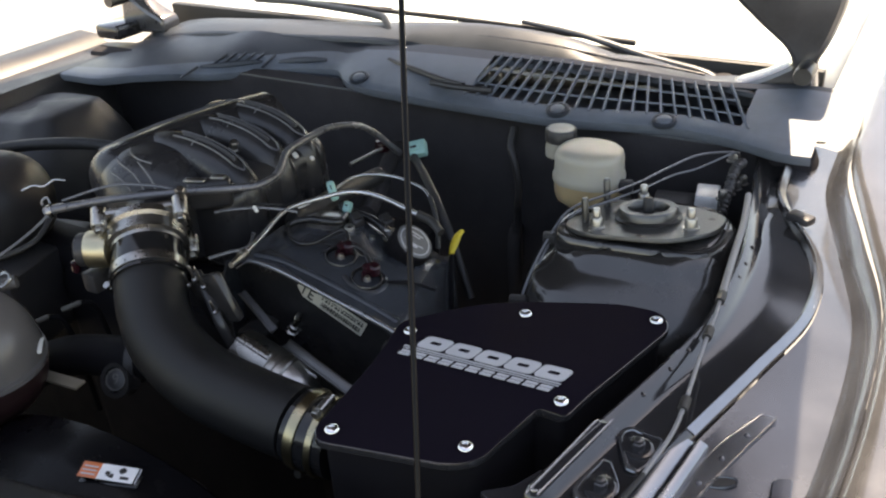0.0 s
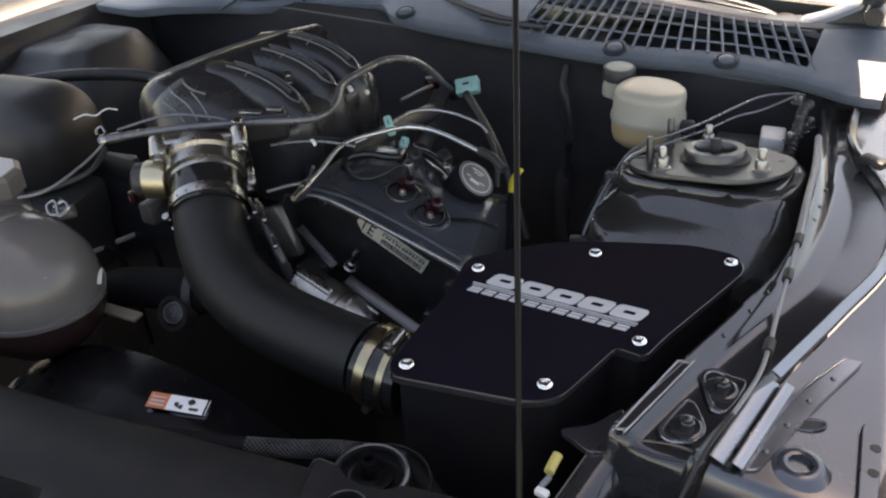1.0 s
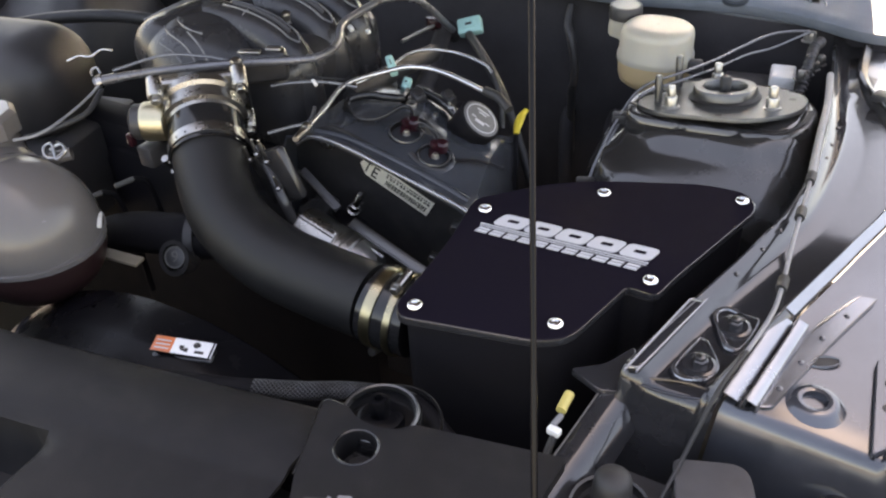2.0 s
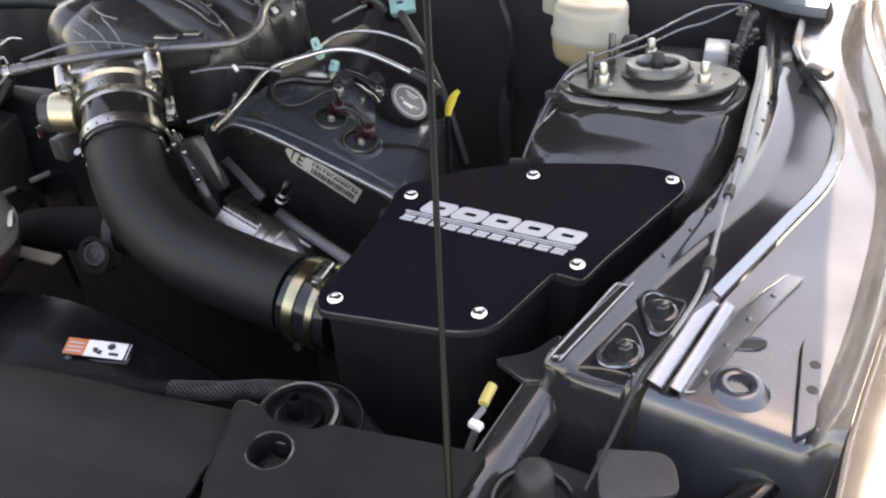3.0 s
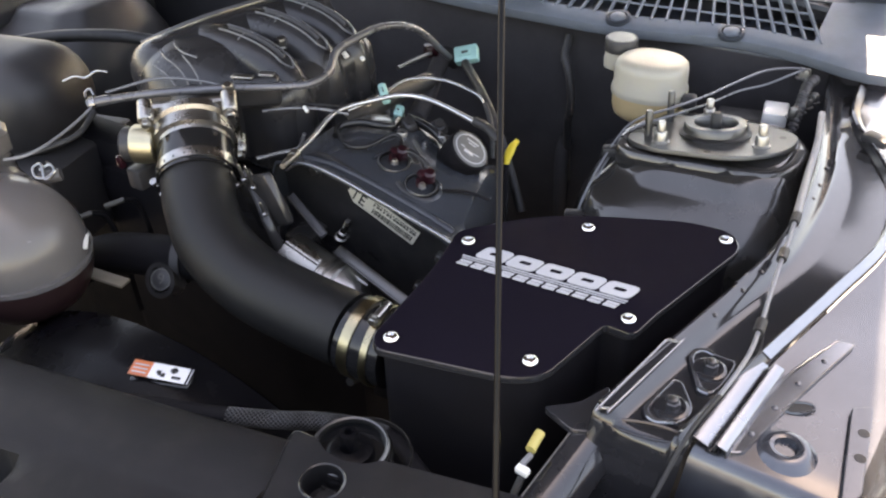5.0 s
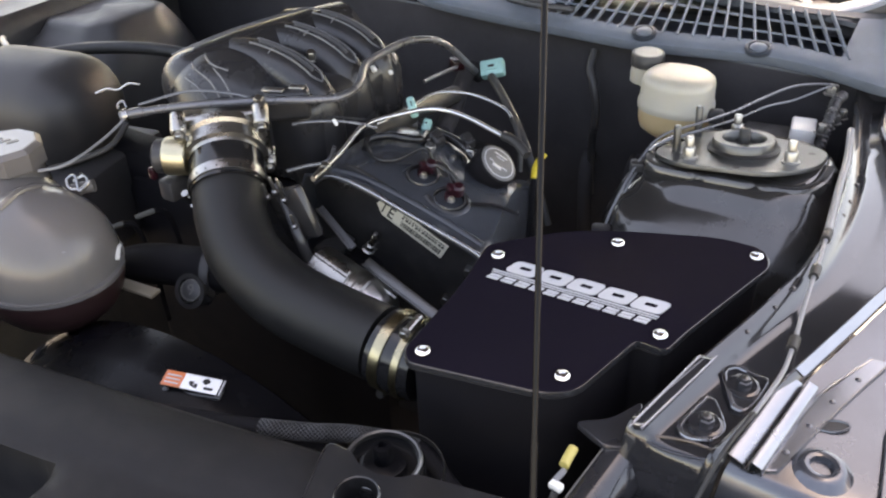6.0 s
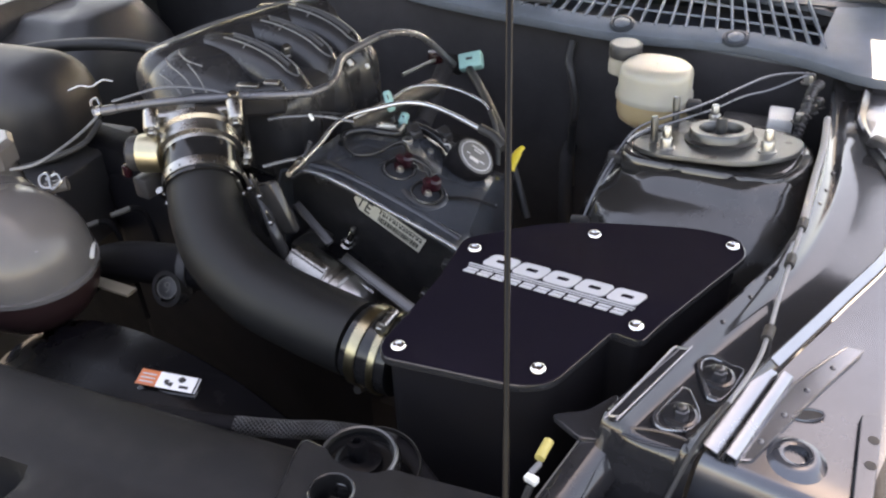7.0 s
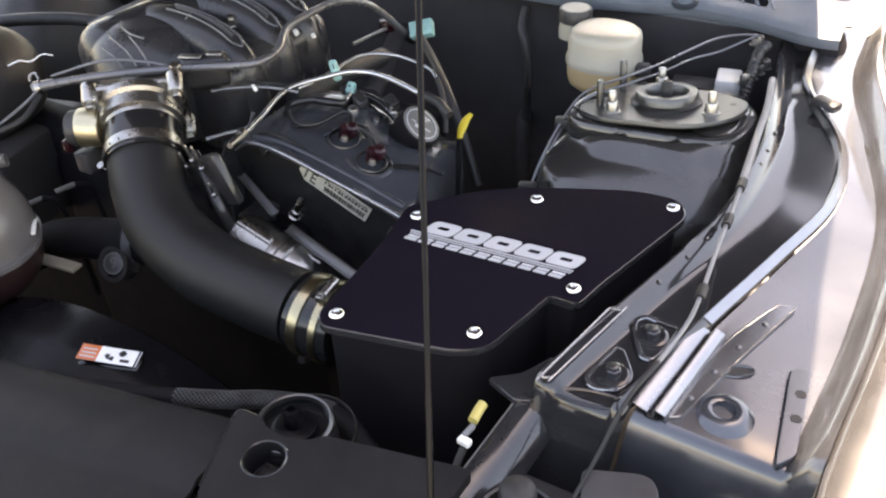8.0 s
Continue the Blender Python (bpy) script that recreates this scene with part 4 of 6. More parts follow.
part("cap_ring", lathe([(0.0198, 0.0038), (0.0198, 0.0043), (0.0187, 0.0043), (0.0187, 0.0038)], (-0.471, 0.745, 0.948), CA, 36, close=False), PRINT_WHITE, cap, "pale printed ring")
for a, b, w, h in ((0.0, 0.011, 0.016, 0.0016), (0.0, 0.007, 0.010, 0.0014), (-0.001, -0.007, 0.012, 0.0045), (0.009, -0.004, 0.007, 0.0014), (-0.010, -0.003, 0.005, 0.0014)):
    part("cap_emblem", box(Vector((-0.471, 0.745, 0.948)) + cm @ Vector((a, b, 0.0042)), (w, h, 0.001), cm, 0.0003), PRINT_WHITE, cap, "pale embossed oil symbol shape")

# ---- fuel lines with clips ----
fl = thing("fuel_line", (-0.60, 0.70, 0.95), "bright steel fuel line bending over the valve cover", "fuel line", "fuel lines")
part("pipe", tube([(-0.592, 0.583, 0.982), (-0.607, 0.640, 0.979), (-0.624, 0.706, 0.978), (-0.603, 0.752, 0.978), (-0.578, 0.780, 0.978), (-0.535, 0.784, 0.976), (-0.452, 0.765, 0.968)], 0.0031, n=8, sides=12), TUBE_STEEL, fl)
part("fitting", tube([(-0.588, 0.569, 0.984), (-0.591, 0.578, 0.983), (-0.594, 0.592, 0.982)], lambda t: 0.0030 + 0.0014 * t, sides=14), STEEL, fl)
part("collar", tube([(-0.5945, 0.592, 0.982), (-0.5955, 0.596, 0.982), (-0.5965, 0.600, 0.982)], 0.0056, sides=14), STEEL, fl)
part("end_sleeve", tube([(-0.478, 0.772, 0.971), (-0.458, 0.767, 0.969), (-0.440, 0.758, 0.962)], 0.0054, sides=12), RUBBER, fl)
fl2 = thing("fuel_line", (-0.57, 0.83, 0.95), "thinner steel line running beside the fuel line", "fuel line", "fuel lines")
part("pipe", tube([(-0.622, 0.724, 0.972), (-0.609, 0.766, 0.973), (-0.607, 0.828, 0.973), (-0.568, 0.849, 0.972), (-0.520, 0.846, 0.966), (-0.497, 0.832, 0.960)], 0.0020, n=8, sides=10), TUBE_STEEL, fl2)
part("end_sleeve", tube([(-0.500, 0.835, 0.961), (-0.487, 0.822, 0.953), (-0.474, 0.806, 0.938), (-0.468, 0.795, 0.915)], 0.0034, n=6, sides=10), RUBBER, fl2)


def clip(at, size, turn, name, label):
    ob = thing(name, at, label, "clip")
    bm = box(at, size, turn, 0.003)
    part("clip_body", bm, GREEN, ob)
    off = turn @ Vector((0, 0, size[2] * 0.5 + 0.0012))
    part("clip_tongue", box(Vector(at) + off, (size[0] * 0.5, size[1] * 0.4, 0.004), turn, 0.001), GREEN, ob)
    part("clip_slot", box(Vector(at) + off + turn @ Vector((0, 0, 0.0018)), (size[0] * 0.28, size[1] * 0.16, 0.001), turn, 0.0003), INK, ob, "dark slot")
    return ob


clip((-0.603, 0.772, 0.978), (0.026, 0.010, 0.011), basis((0.2, -0.5, 0.8), (0.6, 0.7, 0)), "line_clip", "pale green plastic line clip")
clip((-0.588, 0.779, 0.955), (0.011, 0.015, 0.009), basis((0.3, -0.6, 0.7), (-0.2, 0.9, 0.3)), "connector_clip", "pale green connector clip on the wiring")
clip((-0.622, 1.000, 0.940), (0.034, 0.024, 0.016), basis((0.1, -0.7, 0.7), (-0.4, 0.8, 0.3)), "harness_connector", "pale green harness connector near the bulkhead")
hl = thing("harness_lead", (-0.56, 0.93, 0.90), "black wiring lead running down to the connector", "wire")
part("lead", tube([(-0.616, 0.985, 0.935), (-0.575, 0.945, 0.930), (-0.53, 0.90, 0.920), (-0.49, 0.865, 0.890), (-0.45, 0.84, 0.82)], 0.006, sides=10), RUBBER, hl)

# coil wiring on the valve cover
for pts, r in (([(-0.612, 0.690, 0.964), (-0.588, 0.668, 0.966), (-0.570, 0.663, 0.966), (-0.556, 0.675, 0.966), (-0.549, 0.706, 0.966), (-0.536, 0.706, 0.966), (-0.524, 0.690, 0.964), (-0.524, 0.682, 0.956)], 0.0026),
               ([(-0.610, 0.684, 0.960), (-0.616, 0.700, 0.964), (-0.600, 0.715, 0.966), (-0.578, 0.720, 0.966), (-0.565, 0.732, 0.962), (-0.575, 0.760, 0.956)], 0.0044),
               ([(-0.526, 0.694, 0.964), (-0.508, 0.694, 0.962), (-0.490, 0.678, 0.958), (-0.480, 0.668, 0.950)], 0.0020),
               ([(-0.570, 0.770, 0.954), (-0.545, 0.768, 0.952), (-0.520, 0.760, 0.948), (-0.500, 0.750, 0.942)], 0.0058)):
    w = thing("coil_wire", pts[0], "thin black taped coil wiring loop", "wire", "coil wires")
    part("wire", tube(pts, r, sides=10), GLOSS_RUBBER, w)
for at in ((-0.555, 0.752, 0.957), (-0.528, 0.775, 0.950), (-0.595, 0.785, 0.950)):
    w = thing("wire_plug", at, "small black plug on the valve cover wiring", "plug", "wire plugs")
    bm = box(at, (0.018, 0.014, 0.014), basis((0.2, -0.4, 0.9), (0.5, 1, 0)), 0.003)
    part("plug_body", bm, BLACK_PLASTIC, w)
    part("plug_ring", lathe([(0.0055, 0), (0.0055, 0.002), (0.003, 0.002)], Vector(at) + Vector((0.003, -0.004, 0.0075)), (0.2, -0.4, 0.9), 12), DARK_STEEL, w)

# dipstick
dip = thing("dipstick", (-0.448, 0.80, 0.80), "oil dipstick with a yellow loop handle", "dipstick")
part("handle", tube([(-0.452, 0.800, 0.908), (-0.455, 0.810, 0.913), (-0.457, 0.825, 0.919), (-0.456, 0.836, 0.922)], lambda t: 0.0044 - 0.001 * math.cos(6.3 * t), sides=12, flat=0.7), YELLOW, dip)
part("stick", tube([(-0.445, 0.778, 0.80), (-0.446, 0.782, 0.86), (-0.452, 0.800, 0.908)], 0.0030, sides=10), BOX_BLACK, dip)

# silver sensor housing under the tube
alt = thing("motor_housing", (-0.56, 0.58, 0.84), "cast silver starter-like motor housing beside the tube", "motor housing")
AA = Vector((0.92, -0.02, -0.30)).normalized()
AC = Vector((-0.541, 0.560, 0.857))
AN = Vector((-0.10, -0.62, 0.78))
AN = (AN - AA * AN.dot(AA)).normalized()
housing = part("housing", lathe([(0.018, -0.058), (0.0285, -0.055), (0.0295, -0.050), (0.0295, -0.006), (0.0325, -0.004), (0.0330, 0.001), (0.0310, 0.0025), (0.0310, 0.0045), (0.0335, 0.006), (0.0340, 0.012), (0.0325, 0.014), (0.0300, 0.0145)], AC, AA, 40, close=False), CAST_ALU, alt, "grey cast cylinder housing")
part("nose", lathe([(0.0312, 0.0135), (0.0305, 0.022), (0.0285, 0.031), (0.0250, 0.039), (0.0195, 0.045), (0.010, 0.049), (0.0005, 0.050)], AC, AA, 40), ALU_BRIGHT, alt, "bright machined tapering nose")
AB = Matrix((AA, AN.cross(AA), AN)).transposed()
part("top_plate", box(AC - AA * 0.031 + AN * 0.0285, (0.046, 0.030, 0.006), AB, 0.0015), CAST_ALU, housing, "flat cast plate")
part("plate_groove", box(AC - AA * 0.031 + AN * 0.0312 + AB @ Vector((0, 0.0115, 0)), (0.044, 0.0020, 0.0012), AB, 0.0004), INK, housing, "dark joint line")
part("nose_clip", box(AC + AA * 0.034 + AB @ Vector((0, 0.0235, 0.014)), (0.020, 0.004, 0.004), AB, 0.0012), STEEL, alt, "thin bright clip")
part("bracket", box((-0.60, 0.60, 0.872), (0.05, 0.03, 0.028), basis(AA), 0.006), ENGINE_BLACK, alt)
part("terminal", lathe([(0.004, 0), (0.004, 0.010), (0.0025, 0.011)], (-0.545, 0.560, 0.880), (0, -0.3, 1), 12), STEEL, alt)

# ---- brake fluid reservoir ----
res = thing("brake_reservoir", (-0.366, 1.035, 0.86), "milky white brake fluid reservoir, amber fluid inside, black cap", "reservoir")
RC = (-0.366, 1.040)


def res_ring(k, r, z, dx=0.0):
    out = []
    for j in range(36):
        t = 2 * math.pi * j / 36
        c, s = math.cos(t), math.sin(t)
        out.append((RC[0] + dx + r * 0.99 * math.copysign(abs(c) ** 0.85, c), RC[1] + r * 0.90 * math.copysign(abs(s) ** 0.85, s), z))
    return out


part("upper_tank", sheet([res_ring(0, r, z) for r, z in ((0.0005, 0.9705), (0.030, 0.970), (0.041, 0.968), (0.0455, 0.964), (0.047, 0.958), (0.0475, 0.936), (0.0495, 0.933), (0.0500, 0.928), (0.0495, 0.924))], close=True), RESERVOIR, res)
part("lower_tank", sheet([res_ring(0, r, z) for r, z in ((0.0485, 0.9245), (0.0475, 0.921), (0.047, 0.906), (0.044, 0.896), (0.034, 0.888), (0.02, 0.882), (0.018, 0.86))], close=True), FLUID, res, "amber fluid-stained lower tank")
part("neck", lathe([(0.020, 0.0), (0.0205, 0.010), (0.0195, 0.016), (0.0195, 0.030)], (-0.425, 1.076, 0.935), (0, 0, 1), 24), RESERVOIR, res)
part("neck_bridge", box((-0.402, 1.062, 0.940), (0.05, 0.03, 0.02), Matrix.Rotation(radians(-30), 3, "Z"), 0.006), RESERVOIR, res)
part("cap", lathe([(0.021, 0.0), (0.0225, 0.001), (0.0225, 0.016), (0.021, 0.018), (0.0195, 0.0182), (0.019, 0.0176), (0.0001, 0.0176)], (-0.424, 1.078, 0.9565), (0, 0, 1), 28), BLACK_PLASTIC, res, "black ribbed screw cap with pale top")
part("cap_top", lathe([(0.0188, 0.0), (0.0185, 0.0008), (0.0001, 0.0008)], (-0.424, 1.078, 0.9743), (0, 0, 1), 28), CAP_WORN, res, "pale cap label")
part("side_sensor", box((-0.310, 1.032, 0.925), (0.02, 0.016, 0.018), Matrix.Rotation(radians(20), 3, "Z"), 0.004), BLACK_PLASTIC, res)
alone("master_cylinder", tube([(-0.36, 1.17, 0.845), (-0.36, 1.08, 0.845), (-0.36, 0.99, 0.845)], 0.022, sides=20), CAST_ALU, "cast brake master cylinder under the reservoir", "cylinder")

# ---- strut mount ----
mount = thing("strut_mount", (-0.245, 0.915, 0.936), "grey steel strut mount plate with studs and nuts", "strut mount")
TILT = Matrix.Translation((-0.245, 0.915, 0.942)) @ Matrix.Rotation(radians(-6), 4, "Y") @ Matrix.Rotation(radians(-7), 4, "X")
outline = rounded([(-0.090, -0.045), (-0.055, -0.068), (0.045, -0.062), (0.088, -0.020), (0.090, 0.040), (0.03, 0.066), (-0.05, 0.066), (-0.085, 0.02)], 0.03, 6)
part("plate", prism(outline, -0.002, 0.003, 0.001, tilt=TILT), DARK_STEEL, mount, "flat grey steel plate")
t3 = TILT.to_3x3()
up = t3 @ Vector((0, 0, 1))
part("bearing_ring", lathe([(0.026, 0.003), (0.040, 0.003), (0.0405, 0.005), (0.036, 0.007), (0.0355, 0.014), (0.0340, 0.0165), (0.0250, 0.0165), (0.0235, 0.014), (0.0225, 0.004)], TILT @ Vector((0.0, 0.008, 0)), up, 40), DARK_STEEL, mount, "raised dark bearing cup")
part("bearing_core", lathe([(0.0235, 0.003), (0.021, 0.0065), (0.012, 0.0065), (0.010, 0.008), (0.0065, 0.009), (0.0065, 0.026), (0.005, 0.028)], TILT @ Vector((0.0, 0.008, 0)), up, 24), RUBBER, mount)
for x, y in ((-0.046, -0.045), (0.058, -0.016), (-0.022, 0.058)):
    n_ = part("mount_nut", lathe([(0.0100, 0.003), (0.0100, 0.0045), (0.0074, 0.005), (0.0074, 0.014), (0.0066, 0.016), (0.0048, 0.0165), (0.0048, 0.026), (0.0038, 0.028)], TILT @ Vector((x, y, 0)), up, 12), STEEL, mount, "zinc flange nut on its stud")
for x, y, h in ((-0.066, -0.030, 0.034), (-0.062, 0.034, 0.040)):
    part("stud", lathe([(0.0045, 0.0), (0.0045, h - 0.003), (0.0035, h)], TILT @ Vector((x, y, 0)), up, 12), DARK_STEEL, mount, "bare threaded stud")
for x, y in ((0.010, -0.056), (0.072, 0.022), (-0.074, 0.01)):
    part("plate_hole", lathe([(0.0042, 0.0032), (0.0001, 0.0033)], TILT @ Vector((x, y, 0)), up, 12), INK, mount)

# ---- brake pipes and hydraulic block ----
for k, (dx, dz) in enumerate(((0.0, 0.0), (0.006, -0.010))):
    bp_ = thing("brake_pipe", (-0.26 + dx, 1.0, 0.93 + dz), "thin dark brake pipe bent round the strut tower", "brake pipe", "brake pipes")
    part("pipe", tube([(-0.196 + dx, 1.140, 0.940), (-0.1985 + dx, 1.128, 0.955), (-0.2345 + dx, 1.1025 + 2 * dz, 0.955 + dz), (-0.259 + dx, 1.0475, 0.955 + dz), (-0.278 + 0.5 * dx, 0.992, 0.956 + dz), (-0.303, 0.941, 0.956 + dz), (-0.334, 0.899, 0.950 + dz), (-0.347, 0.868, 0.930 + dz), (-0.357, 0.815, 0.885 + dz), (-0.360, 0.76, 0.82)], 0.0016, n=8, sides=8), DARK_TUBE, bp_)
    part("pipe_nut", hexnut((-0.197 + dx, 1.138, 0.938), 0.0050, 0.014), STEEL, bp_)
for at in ((-0.347, 0.866, 0.922), (-0.360, 0.795, 0.868)):
    w = thing("pipe_clip", at, "black plastic clip holding the brake pipes", "clip", "pipe clips")
    part("clip_body", box(at, (0.022, 0.014, 0.012), Matrix.Rotation(radians(20), 3, "Z"), 0.003), BLACK_PLASTIC, w)
abs_ = thing("abs_unit", (-0.200, 1.040, 0.86), "small aluminium hydraulic block behind the strut tower", "hydraulic block")
part("block", box((-0.205, 1.050, 0.912), (0.030, 0.040, 0.04), Matrix.Rotation(radians(10), 3, "Z"), 0.003), RAW_ALU, abs_, "bright machined valve block")
part("cover", box((-0.246, 1.045, 0.888), (0.056, 0.055, 0.05), Matrix.Rotation(radians(10), 3, "Z"), 0.004), SHROUD_BLACK, abs_)
for k in range(4):
    part("port", hexnut((-0.180 + 0.004 * k, 1.018 + 0.018 * k, 0.938), 0.006, 0.012), DARK_STEEL, abs_)
hose = thing("ribbed_hose", (-0.172, 1.03, 0.92), "short black ribbed wiring conduit", "hose")
part("conduit", tube([(-0.176, 1.005, 0.925), (-0.176, 1.03, 0.945), (-0.178, 1.07, 0.958), (-0.176, 1.10, 0.955)], lambda t: 0.006 + 0.0014 * math.sin(90 * t), n=16, sides=10), BLACK_PLASTIC, hose)

# ---- cable along the fender ----
cable = thing("release_cable", (-0.118, 0.70, 0.94), "grey sheathed release cable along the inner fender", "cable")
CP = [(-0.147, 1.005, 0.956), (-0.136, 0.93, 0.956), (-0.130, 0.860, 0.955), (-0.121, 0.766, 0.955), (-0.114, 0.66, 0.955), (-0.108, 0.586, 0.955), (-0.107, 0.545, 0.957), (-0.113, 0.495, 0.957), (-0.121, 0.452, 0.953), (-0.128, 0.42, 0.925), (-0.134, 0.38, 0.905)]
part("sheath", tube(CP[:8], 0.0019, n=6, sides=10), CABLE_GREY, cable)
part("front_sheath", tube(CP[7:], 0.0017, n=6, sides=10), RUBBER, cable, "black lower end of the sheath")
part("upper_sleeve", tube(CP[:4], 0.0040, n=6, sides=10), CABLE_GREY, cable)
for y in (0.766, 0.700, 0.590):
    x = along(y, [(0.586, -0.108), (0.66, -0.114), (0.766, -0.121)])
    part("ferrule", tube([(x - 0.0006, y + 0.008, 0.955), (x, y, 0.955), (x + 0.0004, y - 0.008, 0.955)], 0.0046, sides=10), RUBBER, cable)

# ---- latch plates, channel and stop on the inner fender ----
PLATES = (((-0.131, 0.539), ((-0.150, 0.546), (-0.149, 0.557), (-0.141, 0.562), (-0.128, 0.558), (-0.115, 0.560), (-0.117, 0.530), (-0.122, 0.512), (-0.131, 0.512))),
          ((-0.143, 0.484), ((-0.161, 0.470), (-0.160, 0.482), (-0.158, 0.495), (-0.153, 0.516), (-0.146, 0.516), (-0.129, 0.492), (-0.131, 0.473), (-0.151, 0.464))))
for (x, y), line in PLATES:
    br = thing("hinge_plate", (x, y, 0.934), "pressed glossy black bracket with a hex nut", "bracket", "fender brackets")
    out = rounded(line, 0.006, 4)
    mid = Vector((x, y))
    part("plate", prism(out, 0.9345, 0.9385, 0.0015), BODY_PAINT_SHADED, br)
    loop = [(p[0], p[1], 0.9388) for p in [mid + (Vector(q) - mid) * 0.95 for q in out[::3]]]
    k = len(loop)
    # Rim tubes in the paler colour paint the edge highlights.
    part("rim", tube([loop[q % k] for q in range(k - 3, k + k // 2 - 1)], 0.0023, n=3, sides=8, flat=0.6), FLANGE_SHEEN, br, "wide rolled rim, highlight put into its colour")
    part("rim", tube([loop[q % k] for q in range(k // 2 - 2, k - 2)], 0.0007, n=3, sides=8), FLANGE_SHEEN, br, "thin edge, highlight put into its colour")
    part("washer", lathe([(0.0135, 0), (0.0130, 0.0020), (0.0105, 0.0030), (0.0095, 0.0030)], (x, y, 0.9384), sides=24), BODY_PAINT_SHADED, br)
    part("hex", hexnut((x, y, 0.9412), 0.0062, 0.0055), BODY_PAINT_SHADED, br)
    part("stud_tip", lathe([(0.0036, 0), (0.0036, 0.0022), (0.0028, 0.0028), (0.0001, 0.0028)], (x, y, 0.9464), sides=12), DARK_STEEL, br)
trough = thing("rail_trough", (-0.172, 0.50, 0.940), "raised black lip along the front of the rail", "lip")
TROUGH = [(-0.170, 0.547), (-0.159, 0.549), (-0.1795, 0.452), (-0.188, 0.449)]
part("lip_floor", prism(rounded(TROUGH, 0.003), 0.941, 0.9475, 0.001), BODY_PAINT_SHADED, trough)
loop = [(p[0], p[1], 0.9478) for p in rounded(TROUGH, 0.003, 3)]
# The lip's highlight is painted in the same pale colour.
part("lip_rim", tube(loop + loop[:1], 0.0011, n=3, sides=8), FLANGE_SHEEN, trough, "rolled rim with a painted highlight")
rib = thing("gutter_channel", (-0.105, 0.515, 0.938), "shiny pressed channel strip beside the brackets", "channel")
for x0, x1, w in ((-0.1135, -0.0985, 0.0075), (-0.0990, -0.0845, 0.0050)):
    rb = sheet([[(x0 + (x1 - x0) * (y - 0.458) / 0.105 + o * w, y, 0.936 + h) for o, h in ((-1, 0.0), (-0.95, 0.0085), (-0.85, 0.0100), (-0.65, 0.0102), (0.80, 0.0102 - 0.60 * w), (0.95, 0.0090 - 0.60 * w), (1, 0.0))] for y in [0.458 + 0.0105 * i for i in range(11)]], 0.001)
    part("ridge", rb, FLANGE_SHEEN, rib, "sloping ridge with a painted sky sheen")
part("channel_floor", sheet([[(-0.109 + 0.016 * (y - 0.458) / 0.105 + q, y, 0.9372) for q in (0.0, 0.005, 0.010)] for y in [0.458 + 0.0105 * i for i in range(11)]], 0.0008), BODY_PAINT_SHADED, rib)
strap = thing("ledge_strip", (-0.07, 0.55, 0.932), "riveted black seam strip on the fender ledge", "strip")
part("strip", prism(rounded([(-0.095, 0.464), (-0.085, 0.469), (-0.060, 0.560), (-0.038, 0.630), (-0.052, 0.628), (-0.079, 0.560)], 0.004), 0.9315, 0.9365, 0.0014), FLANGE_SHEEN, strap)
# Pale tubes paint the highlight along both folded edges.
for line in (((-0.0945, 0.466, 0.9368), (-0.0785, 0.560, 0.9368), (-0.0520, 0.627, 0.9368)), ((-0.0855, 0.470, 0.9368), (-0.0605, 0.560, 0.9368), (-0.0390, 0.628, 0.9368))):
    part("strip_edge", tube(line, 0.0009, n=8, sides=6), FLANGE_SHEEN, strap, "folded edge with a painted highlight")
for x, y in ((-0.085, 0.490), (-0.077, 0.525), (-0.068, 0.560), (-0.056, 0.596)):
    part("rivet", lathe([(0.0026, -0.001), (0.0025, 0.0006), (0.0014, 0.0012), (0.0001, 0.0013)], (x, y, 0.9366), sides=10), LEDGE_PAINT_LIT, strap)
boss = thing("fender_boss", (-0.060, 0.492, 0.930), "dished mounting hole pressed in the fender ledge", "mounting hole")
part("dish", lathe([(0.026, -0.002), (0.0235, 0.0005), (0.0205, 0.0030), (0.0175, 0.0062), (0.0150, 0.0078), (0.0115, 0.0082), (0.0088, 0.0074), (0.0078, 0.004), (0.0076, -0.002)], (-0.060, 0.4895, 0.930), sides=36, close=False), LEDGE_PAINT_LIT, boss)
part("hole", lathe([(0.0077, 0.0), (0.0001, 0.0)], (-0.060, 0.4895, 0.9315), sides=24), INK, boss)
for x, y in ((-0.147, 0.60), (-0.136, 0.645), (-0.129, 0.68), (-0.119, 0.77), (-0.117, 0.83), (-0.117, 0.86), (-0.118, 0.90)):
    rv = alone("rivet", lathe([(0.0028, -0.001), (0.0027, 0.0003), (0.0016, 0.0010), (0.0001, 0.0012)], (x, y, 0.945), sides=12), BODY_PAINT_SHADED, "small round rivet head on the inner fender", "rivet", group="fender rivets")
tabp = thing("fender_tab", (-0.085, 0.99, 0.940), "small black square tab on the fender rail", "tab")
part("tab_block", box((-0.082, 0.985, 0.948), (0.030, 0.018, 0.010), Matrix.Rotation(radians(-25), 3, "Z"), 0.003), BLACK_PLASTIC, tabp)
part("tab_slot", box((-0.085, 0.982, 0.9533), (0.013, 0.009, 0.001), Matrix.Rotation(radians(-25), 3, "Z"), 0.0003), INK, tabp)

stop = thing("hood_stop", (-0.172, 0.352, 0.86), "black rubber hood stop on the front support", "rubber stop")
part("stop_base", lathe([(0.026, 0), (0.026, 0.02), (0.020, 0.028), (0.0165, 0.032)], (-0.164, 0.362, 0.865), sides=24), RUBBER, stop)
part("stop_head", lathe([(0.0150, 0.028), (0.0135, 0.058), (0.0125, 0.064), (0.009, 0.067), (0.0001, 0.0675)], (-0.164, 0.362, 0.865), sides=24), RUBBER, stop)
